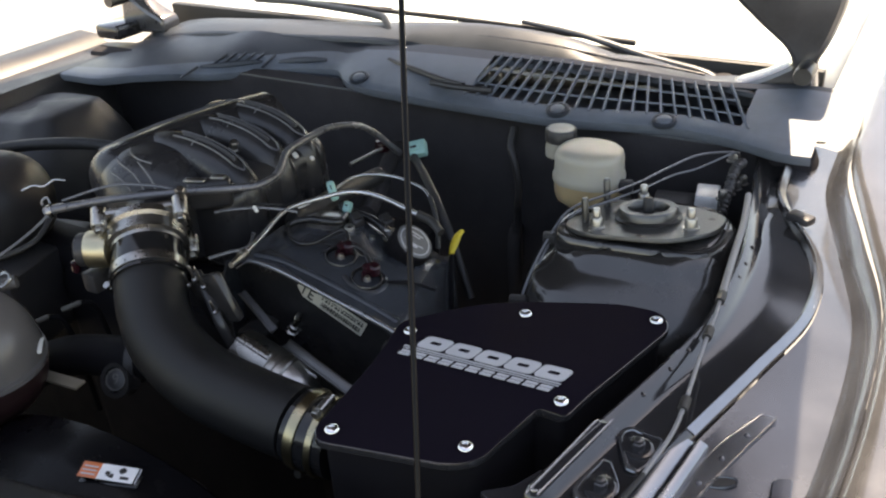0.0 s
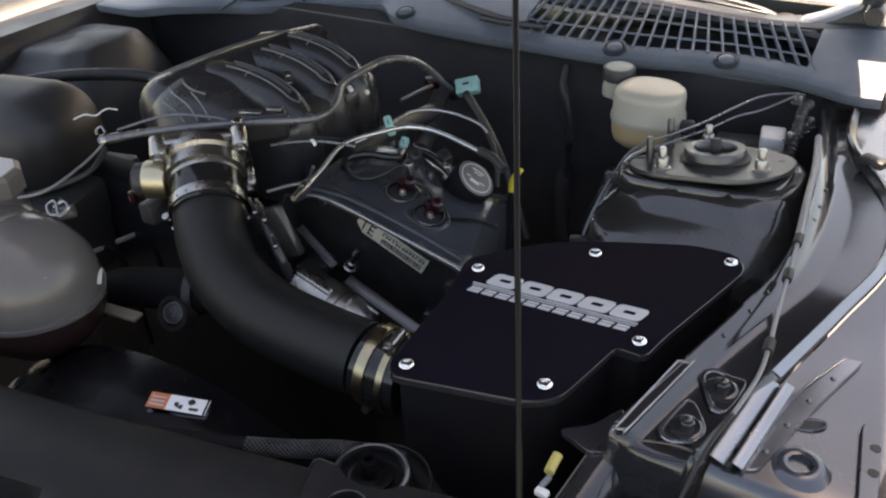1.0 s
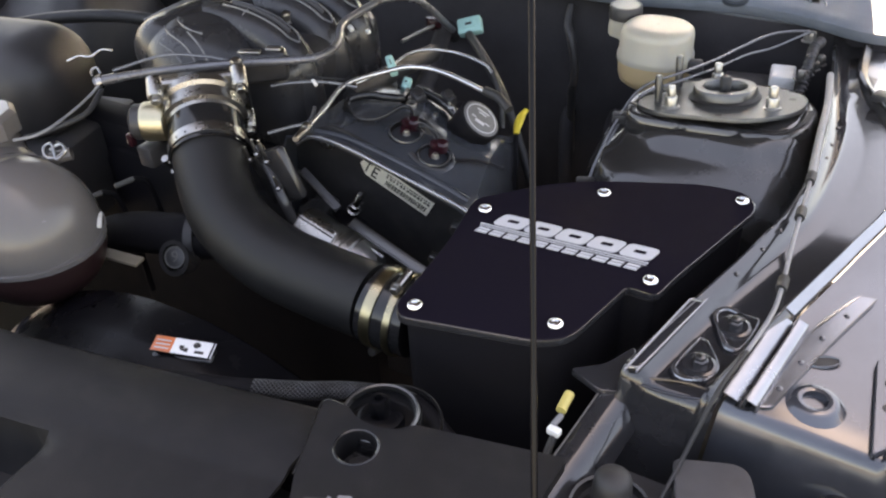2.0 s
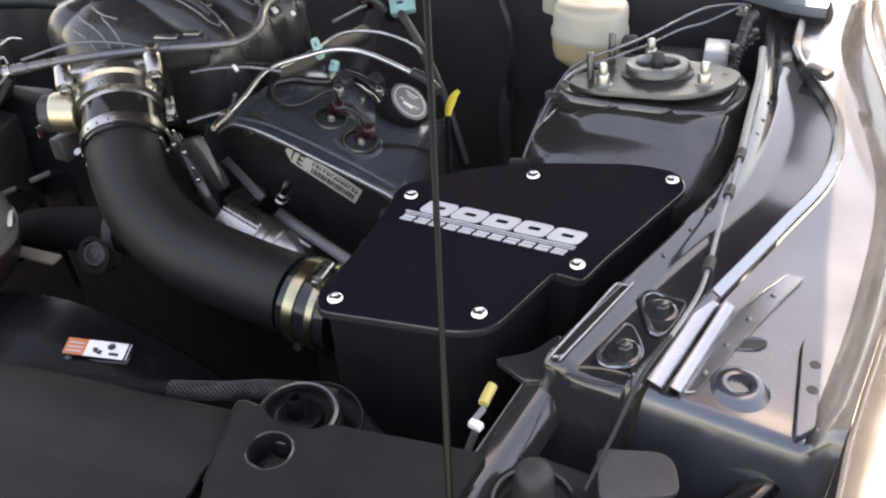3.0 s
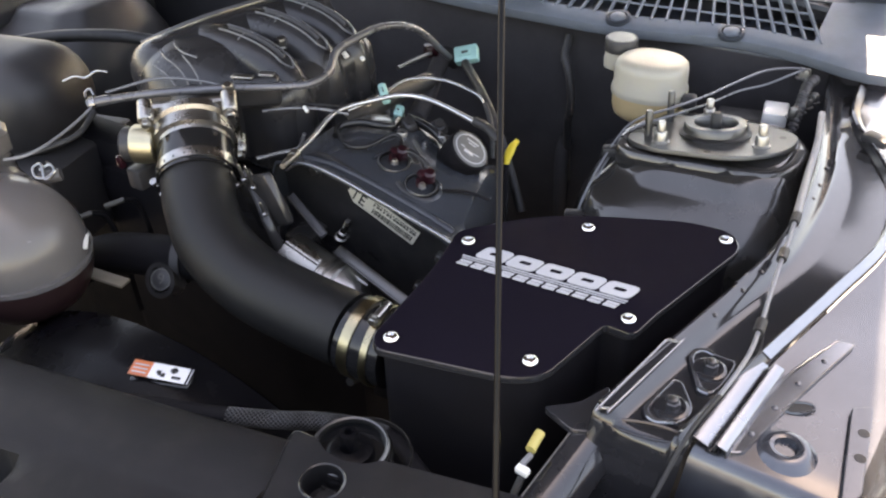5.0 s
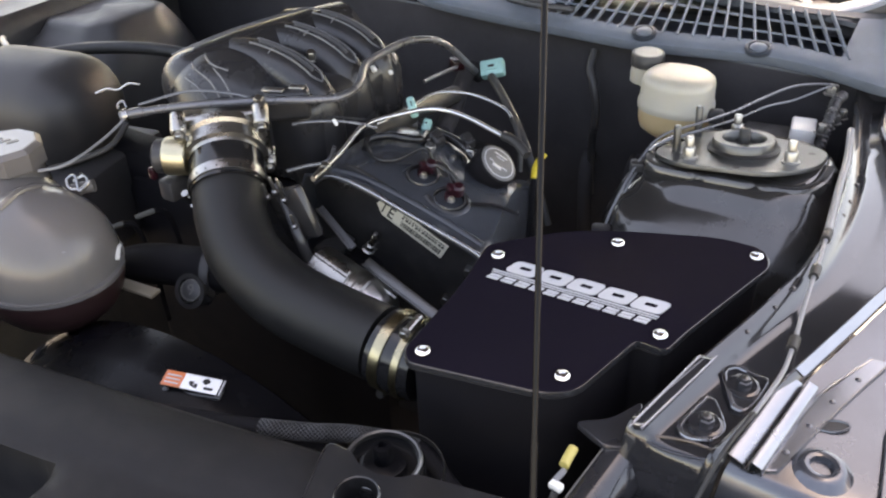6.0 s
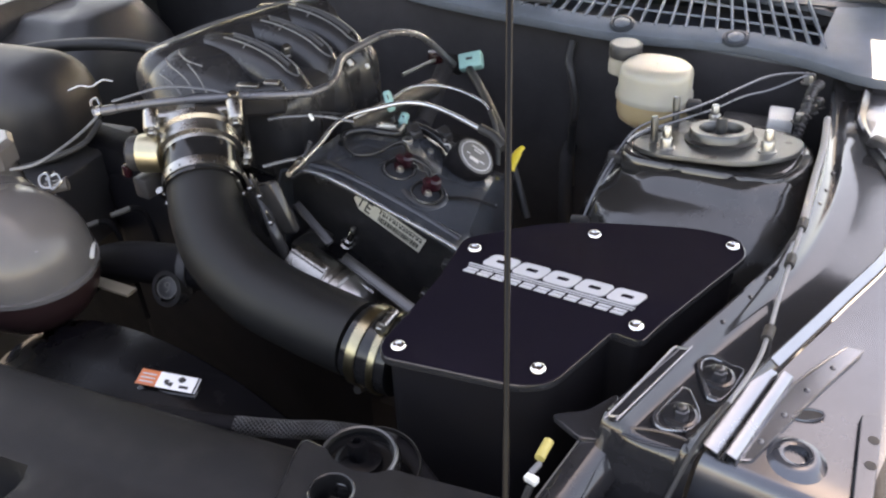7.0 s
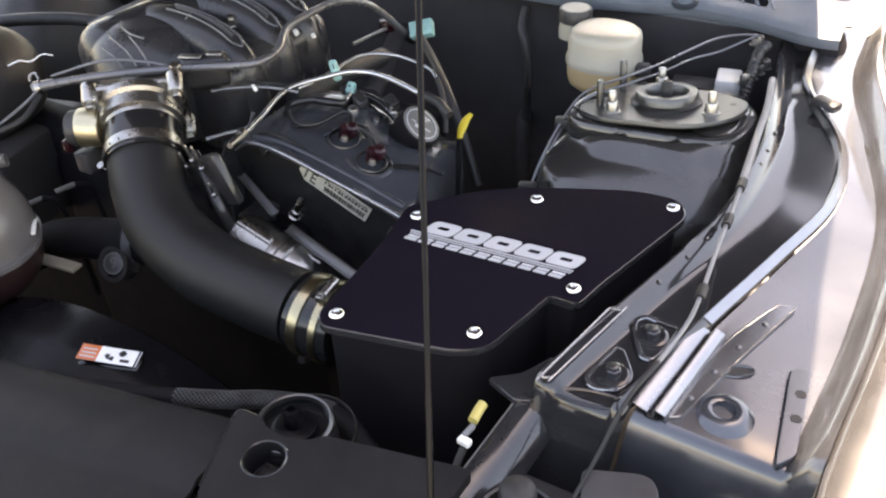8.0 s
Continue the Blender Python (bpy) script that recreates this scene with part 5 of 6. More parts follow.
shelf = thing("lamp_housing", (-0.10, 0.36, 0.72), "black headlamp carrier below the front rail", "lamp carrier")
part("carrier", box((-0.105, 0.350, 0.84), (0.20, 0.13, 0.10), bevel=0.02), BLACK_PLASTIC, shelf)
part("carrier_block", box((-0.104, 0.398, 0.885), (0.050, 0.040, 0.045), Matrix.Rotation(radians(22), 3, "Z"), 0.008), BLACK_PLASTIC, shelf)
part("carrier_plate", prism(rounded([(-0.137, 0.412), (-0.088, 0.431), (-0.074, 0.398), (-0.122, 0.372)], [0.006, 0.016, 0.010, 0.006], 6), 0.9085, 0.9125, 0.0012), DARK_GREY, shelf, "flat grey plate on the lamp carrier")
part("lamp_edge", tube([(-0.062, 0.412, 0.872), (-0.045, 0.424, 0.882), (-0.030, 0.442, 0.888), (-0.019, 0.468, 0.889), (-0.006, 0.495, 0.884)], lambda t: 0.0065 + 0.004 * math.sin(3.1 * t), n=8, sides=14, flat=0.6), GLOSS_RUBBER, shelf, "glossy curved lamp edge")
part("stop_cup", lathe([(0.0300, -0.012), (0.0305, 0.010), (0.0290, 0.013), (0.0270, 0.012), (0.0255, 0.002), (0.0255, -0.012)], (-0.164, 0.362, 0.885), sides=32, close=False), GLOSS_RUBBER, stop, "glossy rubber cup round the stop")
low = thing("rail_flange", (-0.212, 0.40, 0.88), "dark folded flange running down from the rail to the front", "flange")
part("flange", sheet([[(-0.203 - 0.16 * (0.46 - y), y, 0.922 - 0.25 * (0.46 - y)), (-0.193 - 0.16 * (0.46 - y), y, 0.924 - 0.25 * (0.46 - y)), (-0.180 - 0.16 * (0.46 - y), y, 0.918 - 0.25 * (0.46 - y)), (-0.170 - 0.16 * (0.46 - y), y, 0.900 - 0.25 * (0.46 - y))] for y in [0.33 + 0.01 * i for i in range(13)]], 0.002), BODY_PAINT_SHADED, low)
part("flange_edge", tube([(-0.203 - 0.16 * (0.46 - y), y, 0.9225 - 0.25 * (0.46 - y)) for y in (0.33, 0.37, 0.41, 0.448)], 0.0009, n=4, sides=8), DARK_STEEL, low, "thin lighter grey edge")

# lead with a yellow and white plug
plug = thing("loose_plug", (-0.222, 0.385, 0.88), "loose lead with yellow cap and white connector", "plug")
part("yellow_cap", tube([(-0.2205, 0.419, 0.931), (-0.2205, 0.411, 0.930), (-0.2200, 0.402, 0.929)], 0.0040, sides=14), PALE_YELLOW, plug)
part("white_connector", box((-0.2192, 0.394, 0.927), (0.0045, 0.013, 0.0045), Matrix.Rotation(radians(-8), 3, "Z"), 0.0015), CABLE_GREY, plug, "grey connector neck")
part("white_tip", box((-0.2178, 0.385, 0.925), (0.0105, 0.0065, 0.006), Matrix.Rotation(radians(-8), 3, "Z"), 0.0015), WHITE_PLASTIC, plug)
part("lead", tube([(-0.2165, 0.381, 0.923), (-0.219, 0.367, 0.905), (-0.224, 0.35, 0.87), (-0.23, 0.34, 0.80)], 0.003, sides=8), RUBBER, plug)
wing = alone("rail_bracket", prism(rounded([(-0.235, 0.452), (-0.205, 0.440), (-0.190, 0.446), (-0.186, 0.475), (-0.198, 0.500), (-0.212, 0.470)], 0.006), 0.918, 0.923, 0.001), BODY_PAINT_SHADED, "thin black bracket on the inner rail", "bracket")

# ---- radiator cover ----
rc = thing("radiator_cover", (-0.60, 0.25, 0.87), "dark grey textured plastic radiator cover", "radiator cover")


def ease(v, a, b):
    t = max(0.0, min(1.0, (v - a) / (b - a)))
    return t * t * (3 - 2 * t)


rows = []
for i in range(86):
    x = -1.30 + 0.011 * i
    back = along(x, [(-1.30, 0.20), (-1.0, 0.235), (-0.72, 0.265), (-0.526, 0.297), (-0.38, 0.324), (-0.355, 0.328)])
    front = along(x, [(-1.30, 0.02), (-0.9, 0.05), (-0.36, 0.13)])
    row = [(x, back + 0.003, 0.86), (x, back + 0.003, 0.915), (x, back, 0.924), (x, back - 0.006, 0.929), (x, back - 0.03, 0.930), (x, back - 0.062, 0.931), (x, back - 0.070, 0.926)]
    for k in range(16):
        y = back - 0.075 + (front - back + 0.075) * k / 15
        dip = ease(-x, 0.548, 0.562) * ease(-x, 1.05, 1.02) * ease(back - y, 0.082, 0.094) * ease(y, front + 0.006, front + 0.02)
        row.append((x, y, 0.925 - 0.006 * k / 15 - 0.05 * dip))
    rows.append(row + [(x, front - 0.02, 0.90), (x, front - 0.02, 0.80)])
part("main_panel", sheet(rows, 0.003), COVER_PLASTIC, rc)
hole_x, hole_y, iso_x, iso_y = -0.331, 0.298, -0.340, 0.341
right = rounded([(-0.355, 0.258), (-0.30, 0.16), (-0.205, 0.18), (-0.196, 0.358), (-0.306, 0.335), (-0.313, 0.326), (-0.330, 0.320), (-0.347, 0.321), (-0.359, 0.328), (-0.379, 0.326)], 0.005)


def plate_with_hole(outline, cx, cy, r, z0, z1, n=32):
    """A plate with one round hole through it."""
    far = max(range(len(outline)), key=lambda i: outline[i][1] - abs(outline[i][0] - cx))
    line = [tuple(p) for p in outline]
    line = line[far:] + line[:far]
    a0 = math.atan2(line[0][1] - cy, line[0][0] - cx)
    area = sum(p[0] * q[1] - q[0] * p[1] for p, q in zip(line, line[1:] + line[:1]))
    turn = -1 if area > 0 else 1
    ring = [(cx + r * math.cos(a0 + turn * 2 * math.pi * k / n), cy + r * math.sin(a0 + turn * 2 * math.pi * k / n)) for k in range(n)]
    return prism(line + [line[0]] + ring + [ring[0]], z0, z1, 0)


part("end_panel", plate_with_hole(right, hole_x, hole_y, 0.0150, 0.926, 0.9355), COVER_PLASTIC, rc, "separate grey end panel with a round hole")
part("panel_edge", tube([(-0.356, 0.258, 0.9352), (-0.367, 0.290, 0.9352), (-0.3785, 0.3235, 0.9352), (-0.362, 0.3280, 0.9352)], 0.0008, n=5, sides=6), GLOSS_RUBBER, rc, "thin glossy panel edge")
part("hole_rim", lathe([(0.0150, 0.0), (0.0162, 0.0006), (0.0170, 0.0)], (hole_x, hole_y, 0.9356), sides=32, close=False), GLOSS_RUBBER, rc)
part("hole_cup", lathe([(0.0151, 0.0095), (0.0148, 0.0), (0.0135, -0.010), (0.010, -0.013), (0.0001, -0.013)], (hole_x, hole_y, 0.9235), sides=28, close=False), COVER_PLASTIC, rc)
part("hole_plug", lathe([(0.0085, -0.013), (0.008, -0.007), (0.006, -0.006), (0.0001, -0.006)], (hole_x, hole_y, 0.9235), sides=20), RUBBER, rc)
part("clip_slot", prism(rounded([(-0.338, 0.246), (-0.300, 0.262), (-0.292, 0.244), (-0.330, 0.228)], 0.003), 0.9345, 0.9362, 0.0004), INK, rc, "black slot in the cover")
part("cover_clip", box((-0.308, 0.250, 0.938), (0.010, 0.016, 0.006), Matrix.Rotation(radians(22), 3, "Z"), 0.0015), CABLE_GREY, rc, "pale clip in the slot")
part("cover_clip", box((-0.318, 0.246, 0.937), (0.003, 0.014, 0.006), Matrix.Rotation(radians(22), 3, "Z"), 0.001), CABLE_GREY, rc)
iso = thing("radiator_mount", (iso_x, iso_y, 0.89), "round black radiator mount with a central pin", "radiator mount")
part("cup", lathe([(0.032, 0.0), (0.032, 0.027), (0.0305, 0.030), (0.028, 0.030), (0.026, 0.024), (0.0001, 0.023)], (iso_x, iso_y, 0.893), sides=32), GLOSS_RUBBER, iso)
part("mount_ring", lathe([(0.0262, 0.0), (0.0270, 0.0035), (0.0285, 0.0042), (0.0300, 0.0030), (0.0305, 0.0)], (iso_x, iso_y, 0.9225), sides=40, close=False), DARK_STEEL, iso, "bright worn steel ring")
part("outer_ring", lathe([(0.0375, 0.0), (0.0380, 0.003), (0.0392, 0.003), (0.0398, 0.0)], (iso_x + 0.006, iso_y + 0.004, 0.912), sides=40, close=False), DARK_STEEL, iso)
part("collar", lathe([(0.018, 0.0), (0.0175, 0.006), (0.014, 0.008), (0.0001, 0.008)], (iso_x, iso_y, 0.917), sides=28), SHROUD_GLOSS, iso)
part("pin", lathe([(0.008, 0.0), (0.0075, 0.012), (0.0065, 0.016), (0.0035, 0.0165), (0.003, 0.012), (0.0001, 0.012)], (iso_x, iso_y, 0.924), sides=20), SHROUD_GLOSS, iso)

# ---- fan shroud with warning label ----
shroud = thing("fan_shroud", (-0.58, 0.37, 0.70), "black plastic fan shroud arch", "fan shroud")
rows = []
for i in range(25):
    a = radians(20 + 140 * i / 24)
    x, z = -0.60 + 0.34 * math.cos(a), 0.565 + 0.325 * math.sin(a)
    n = Vector((math.cos(a), 0, math.sin(a)))
    rows.append([tuple(Vector((x, y, z)) + n * h) for y, h in ((0.30, -0.006), (0.325, -0.004), (0.335, 0.0), (0.345, 0.002), (0.375, 0.003), (0.386, 0.002), (0.391, -0.004), (0.396, -0.06))])
part("label_hump", box((-0.558, 0.347, 0.8830), (0.060, 0.020, 0.012), Matrix.Rotation(radians(19), 3, "Z"), 0.006, segments=4), GLOSS_RUBBER, shroud, "glossy black raised pad under the label")
part("arch", sheet(rows, 0.003), SHROUD_GLOSS, shroud, "glossy black arch")
tag = thing("warning_label", (-0.562, 0.352, 0.885), "glossy white fan warning label with orange end", "warning label")
TM = Matrix.Translation((-0.558, 0.347, 0.8945)) @ Matrix.Rotation(radians(19), 4, "Z") @ Matrix.Diagonal((0.84, 0.66, 1, 1)) @ Matrix.Rotation(radians(3), 4, "Y") @ Matrix.Rotation(radians(8), 4, "X")


def tag_piece(name, x0, x1, y0, y1, lift, mat, label=""):
    bm = box(((x0 + x1) / 2, (y0 + y1) / 2, lift), (x1 - x0, y1 - y0, 0.0006), None, 0.0002)
    bmesh.ops.transform(bm, matrix=TM, verts=bm.verts)
    return part(name, bm, mat, tag, label)


tag_piece("sticker", -0.010, 0.032, -0.012, 0.012, 0.0, STICKER)
tag_piece("orange_end", -0.032, -0.010, -0.012, 0.012, 0.0, PRINT_ORANGE, "orange printed end")
tag_piece("side_line", 0.034, 0.0355, -0.012, 0.012, 0.0, PRINT_WHITE)
for a, b, c, d in ((-0.002, 0.003, -0.004, 0.001), (0.004, 0.008, -0.008, -0.002), (0.000, 0.006, -0.0065, -0.0045), (0.012, 0.020, 0.002, 0.007), (0.014, 0.018, 0.000, 0.009), (0.016, 0.026, -0.008, -0.004)):
    tag_piece("symbol", a, b, c, d, 0.0006, INK)
for k in range(3):
    tag_piece("orange_print", -0.029, -0.013, -0.008 + 0.006 * k, -0.006 + 0.006 * k, 0.0006, PRINT_WHITE)

# braided loom beside the cover
loom = thing("braided_loom", (-0.43, 0.36, 0.88), "black braided wiring loom behind the radiator cover", "wiring loom")
LP = [(-0.62, 0.290, 0.885), (-0.545, 0.312, 0.893), (-0.48, 0.335, 0.892), (-0.43, 0.354, 0.894), (-0.39, 0.376, 0.892), (-0.345, 0.392, 0.885), (-0.305, 0.385, 0.865)]
part("sleeve", tube(LP, 0.0080, n=8, sides=16, flat=0.8), BOX_BLACK, loom)
LOOM_THREAD = material("loom_thread", (0.045, 0.045, 0.045), 0.4)
path = spline(LP, 30)
for sgn in (-1, 1):
    for ph in range(12):
        pts = []
        for i in range(66, 150, 1):
            d = (path[min(i + 1, len(path) - 1)] - path[i - 1]).normalized()
            m = basis(d)
            a = sgn * i * 0.22 + ph * math.pi / 6
            pts.append(path[i] + m @ Vector((0.0081 * math.cos(a), 0.0066 * math.sin(a), 0)))
        part("braid_thread", tube(pts, 0.0005, n=1, sides=4), LOOM_THREAD, loom)

# ---- coolant tank ----
tank = thing("coolant_tank", (-0.80, 0.39, 0.84), "grey translucent coolant tank with dark red coolant", "coolant tank")


def lobes(rx, ry, rz, c, z0, z1, e=0.92, n=40):
    rows = []
    for i in range(13):
        z = z0 + (z1 - z0) * i / 12
        s = math.sqrt(max(0.0004, 1 - min(1, abs((z - c[2]) / rz)) ** 2.3))
        rows.append([(c[0] + rx * s * math.copysign(abs(math.cos(2 * math.pi * k / n)) ** e, math.cos(2 * math.pi * k / n)), c[1] + ry * s * math.copysign(abs(math.sin(2 * math.pi * k / n)) ** e, math.sin(2 * math.pi * k / n)), z) for k in range(n)])
    return rows


TC = (-0.812, 0.388, 0.915)
part("upper_half", sheet(lobes(0.083, 0.070, 0.080, TC, 0.912, 0.99495), close=True), TANK_GREY, tank)
part("seam", sheet([[(TC[0] + r * 1.0 * math.cos(2 * math.pi * k / 40), TC[1] + (r - 0.015) * math.sin(2 * math.pi * k / 40), z) for k in range(40)] for r, z in ((0.080, 0.906), (0.0885, 0.907), (0.0885, 0.912), (0.080, 0.913))], close=True), TANK_GREY, tank, "moulded grey seam flange")
part("lower_half", sheet(lobes(0.084, 0.069, 0.075, (TC[0], TC[1], 0.912), 0.838, 0.907), close=True), COOLANT, tank, "dark red coolant showing through")
part("shoulder", sheet(lobes(0.075, 0.065, 0.075, (-0.870, 0.395, 0.925), 0.89, 0.9995), close=True), TANK_GREY, tank)
part("neck", lathe([(0.034, -0.02), (0.032, 0.0), (0.030, 0.012), (0.030, 0.020)], (-0.872, 0.420, 0.985), sides=28), TANK_GREY, tank)
part("cap", lathe([(0.034, 0.0), (0.0365, 0.002), (0.0365, 0.021), (0.0320, 0.0255), (0.0001, 0.0257)], (-0.872, 0.420, 0.996), sides=9), TANK_GREY, tank, "faceted pale pressure cap", sharp=15)
part("cap_face", lathe([(0.0310, 0.0), (0.0300, 0.0008), (0.0001, 0.0008)], (-0.872, 0.420, 1.0218), sides=9), CAP_PALE, tank, "cap top paler than its sides", sharp=15)
for k in range(3):
    part("cap_print", box((-0.882 + 0.009 * k, 0.418 + 0.003 * k, 1.0230), (0.005, 0.012, 0.0008), Matrix.Rotation(radians(-20), 3, "Z"), 0.0002), TANK_GREY, tank, "worn print on the cap")
for dx in (-0.03, 0.012):
    part("tank_crease", tube([(-0.822 + dx, 0.332, 0.955), (-0.825 + dx, 0.347, 0.980), (-0.828 + dx, 0.388, 0.994), (-0.832 + dx, 0.430, 0.978)], 0.005, sides=8), TANK_GREY, tank)
for k in range(4):
    part("moulded_mark", box((-0.868 + 0.009 * k, 0.335 + 0.004 * (k % 2), 0.972), (0.004, 0.018, 0.006), Matrix.Rotation(radians(-30 + 25 * k), 3, "Y"), 0.001), PRINT_WHITE, tank, "pale moulded mark")
part("hose_barb", tube([(-0.815, 0.432, 0.970), (-0.803, 0.444, 0.974), (-0.792, 0.455, 0.976)], 0.007, sides=12), TANK_GREY, tank)
part("spring_clip", tube([(-0.803, 0.440, 0.985), (-0.796, 0.449, 0.989), (-0.789, 0.447, 0.984), (-0.793, 0.437, 0.978), (-0.801, 0.442, 0.991), (-0.807, 0.436, 0.988), (-0.800, 0.432, 0.981), (-0.794, 0.441, 0.979), (-0.797, 0.452, 0.982), (-0.804, 0.450, 0.990)], 0.0017, sides=6), STEEL, tank, "bright spring clip")
ch = thing("coolant_hose", (-0.80, 0.50, 0.95), "thin dark overflow hose from the coolant tank", "hose")
part("hose", tube([(-0.842, 0.440, 0.990), (-0.830, 0.460, 0.990), (-0.815, 0.50, 0.995), (-0.825, 0.535, 1.005)], 0.0032, sides=8), RUBBER, ch)
rh = thing("radiator_hose", (-0.73, 0.47, 0.80), "thick black radiator hose behind the tank", "hose")
part("hose", tube([(-0.86, 0.47, 0.82), (-0.80, 0.49, 0.85), (-0.73, 0.505, 0.862), (-0.69, 0.52, 0.86), (-0.66, 0.56, 0.85)], 0.024, n=8, sides=20), BOX_BLACK, rh)
part("hose_clamp", lathe([(0.026, -0.005), (0.0275, -0.005), (0.0275, 0.005), (0.026, 0.005)], (-0.705, 0.512, 0.861), (0.9, 0.4, 0), 28, close=False), SHROUD_BLACK, rh)
part("paper_tag", box((-0.754, 0.445, 0.862), (0.056, 0.015, 0.004), Matrix.Rotation(radians(6), 3, "Z"), 0.0012), TAG_TAN, rh, "dull tan hose tag")
pt = thing("pulley", (-0.705, 0.47, 0.80), "dark idler pulley with a pale hub", "pulley")
part("rim", lathe([(0.014, -0.010), (0.020, -0.010), (0.019, 0.0), (0.020, 0.010), (0.015, 0.010), (0.014, 0.004), (0.0001, 0.004)], (-0.708, 0.485, 0.850), (0.1, -0.9, 0.5), 32), ENGINE_BLACK, pt)
PA = Vector((0.25, -0.75, 0.6)).normalized()
pt_at = Vector((-0.708, 0.485, 0.850))
part("hub", lathe([(0.0125, 0.003), (0.0125, 0.0100), (0.0115, 0.0108), (0.0001, 0.0108)], pt_at, PA, 28), BLACK_PLASTIC, pt)
part("hub_ring", lathe([(0.0122, 0.0106), (0.0120, 0.0114), (0.0106, 0.0114), (0.0104, 0.0106)], pt_at, PA, 28, close=False), PRINT_DIM, pt, "pale printed ring")
part("hub_number", lettering("9", 0.017, pt_at + PA * 0.0112, basis(PA, (-0.25, 0.35, 0.9))), PRINT_DIM, pt, "pale number nine")
lh = thing("lower_hose", (-0.62, 0.40, 0.80), "black lower hose curving behind the fan shroud", "hose")
part("hose", tube([(-0.80, 0.34, 0.82), (-0.74, 0.355, 0.80), (-0.68, 0.385, 0.795), (-0.62, 0.415, 0.80), (-0.56, 0.43, 0.78), (-0.52, 0.44, 0.70)], 0.017, n=8, sides=16), FELT, lh)

# ---- cowl panel with grille ----
EDGE = [(-1.44, 1.030), (-1.335, 1.036), (-1.30, 1.066), (-1.215, 1.108), (-1.15, 1.126), (-1.07, 1.166), (-0.945, 1.196), (-0.895, 1.194), (-0.868, 1.163), (-0.83, 1.138), (-0.70, 1.122), (-0.575, 1.118), (-0.449, 1.118), (-0.291, 1.148), (-0.20, 1.137), (-0.132, 1.114), (-0.085, 1.116)]


COWL_RIM = [(-1.44, 0.952), (-1.10, 0.957), (-0.95, 0.968), (-0.87, 0.972)]
COWL_RISE = [(-1.44, 0.02), (-1.25, 0.17), (-1.05, 0.45), (-0.93, 0.50), (-0.88, 0.36), (-0.85, 0.28)]
PLAIN_REAR = [(-1.44, 1.070), (-1.33, 1.085), (-1.20, 1.130), (-1.165, 1.145), (-1.13, 1.190), (-1.05, 1.208), (-0.945, 1.226), (-0.86, 1.240)]


def cowl_z(x, y):
    return along(x, COWL_RIM) + along(x, COWL_RISE) * max(0.0, y - along(x, EDGE))


GX0, GX1 = -0.615, -0.195
rows_front, rows_back = [], []
for i in range(66):
    x = -1.44 + 1.345 * i / 65
    e = along(x, EDGE)
    rim = along(x, COWL_RIM)
    rows_front.append([(x, e + 0.006, rim - 0.017), (x, e + 0.001, rim - 0.010), (x, e, rim - 0.002)] + [(x, e + d, cowl_z(x, e + d)) for d in (0.006, 0.016, 0.028)])
    rows_back.append([(x, 1.252 + d, cowl_z(x, 1.252 + d)) for d in (0.0, 0.006, 0.012)])
cowl = part("cowl_panel", sheet(rows_front, 0.003), COWL_PLASTIC, body, "black plastic cowl panel, reflected sky put into its blue-grey")
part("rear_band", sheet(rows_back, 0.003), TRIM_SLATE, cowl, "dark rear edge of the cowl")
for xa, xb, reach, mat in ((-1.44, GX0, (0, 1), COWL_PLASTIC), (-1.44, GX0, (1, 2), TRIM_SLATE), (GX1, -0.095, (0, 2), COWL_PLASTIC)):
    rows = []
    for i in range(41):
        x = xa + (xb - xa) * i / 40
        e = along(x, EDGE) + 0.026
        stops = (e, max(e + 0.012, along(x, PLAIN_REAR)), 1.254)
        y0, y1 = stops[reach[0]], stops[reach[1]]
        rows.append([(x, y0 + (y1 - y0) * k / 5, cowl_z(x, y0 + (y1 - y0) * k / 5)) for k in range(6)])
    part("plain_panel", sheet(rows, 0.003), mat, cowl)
# Tray and back are coloured dark for the shade between the slats.
part("grille_tray", box((-0.79, 1.262, 0.930), (1.30, 0.215, 0.05), bevel=0.004), TRIM_SLATE, cowl, "tray under the grille, the gaps' shade put into dark slate")
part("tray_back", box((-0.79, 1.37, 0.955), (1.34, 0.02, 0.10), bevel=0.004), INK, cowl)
def grille_point(u, q):
    """A point on the grille, u across and q from its front to its rear; the bars fan out along it."""
    x = GX0 + (GX1 - GX0) * u
    e = along(x, EDGE) + 0.024
    return (x + (0.014 - 0.062 * u) * (q - 0.3), e + (1.256 - e) * q, cowl_z(x, e + (1.256 - e) * q) - 0.001)


for k in range(22):
    part("grille_slat", tube([grille_point((k + 0.2) / 21.4, q) for q in (0, 0.5, 1)], 0.0021, n=3, sides=8, flat=1.7), COWL_PLASTIC, cowl)
for q in (0.30, 0.63):
    part("grille_bar", tube([grille_point(k / 12, q) for k in range(13)], 0.0017, n=3, sides=8), COWL_PLASTIC, cowl)
# Raised dark bars paint the shade inside the louvre slits.
for x, y, ln, turn in ((-1.183, 1.116, 0.040, -25), (-1.150, 1.168, 0.030, -14), (-1.132, 1.174, 0.034, -14), (-1.114, 1.180, 0.036, -13), (-1.096, 1.185, 0.036, -12), (-1.078, 1.190, 0.034, -12), (-1.052, 1.190, 0.040, -8)):
    part("louvre", box((x, y, cowl_z(x, y) + 0.0022), (0.0055, ln, 0.004), Matrix.Rotation(radians(turn), 3, "Z") @ Matrix.Rotation(radians(20), 3, "X"), 0.0015), TRIM_SLATE, cowl, "raised dark bar painting the shade in a slit")
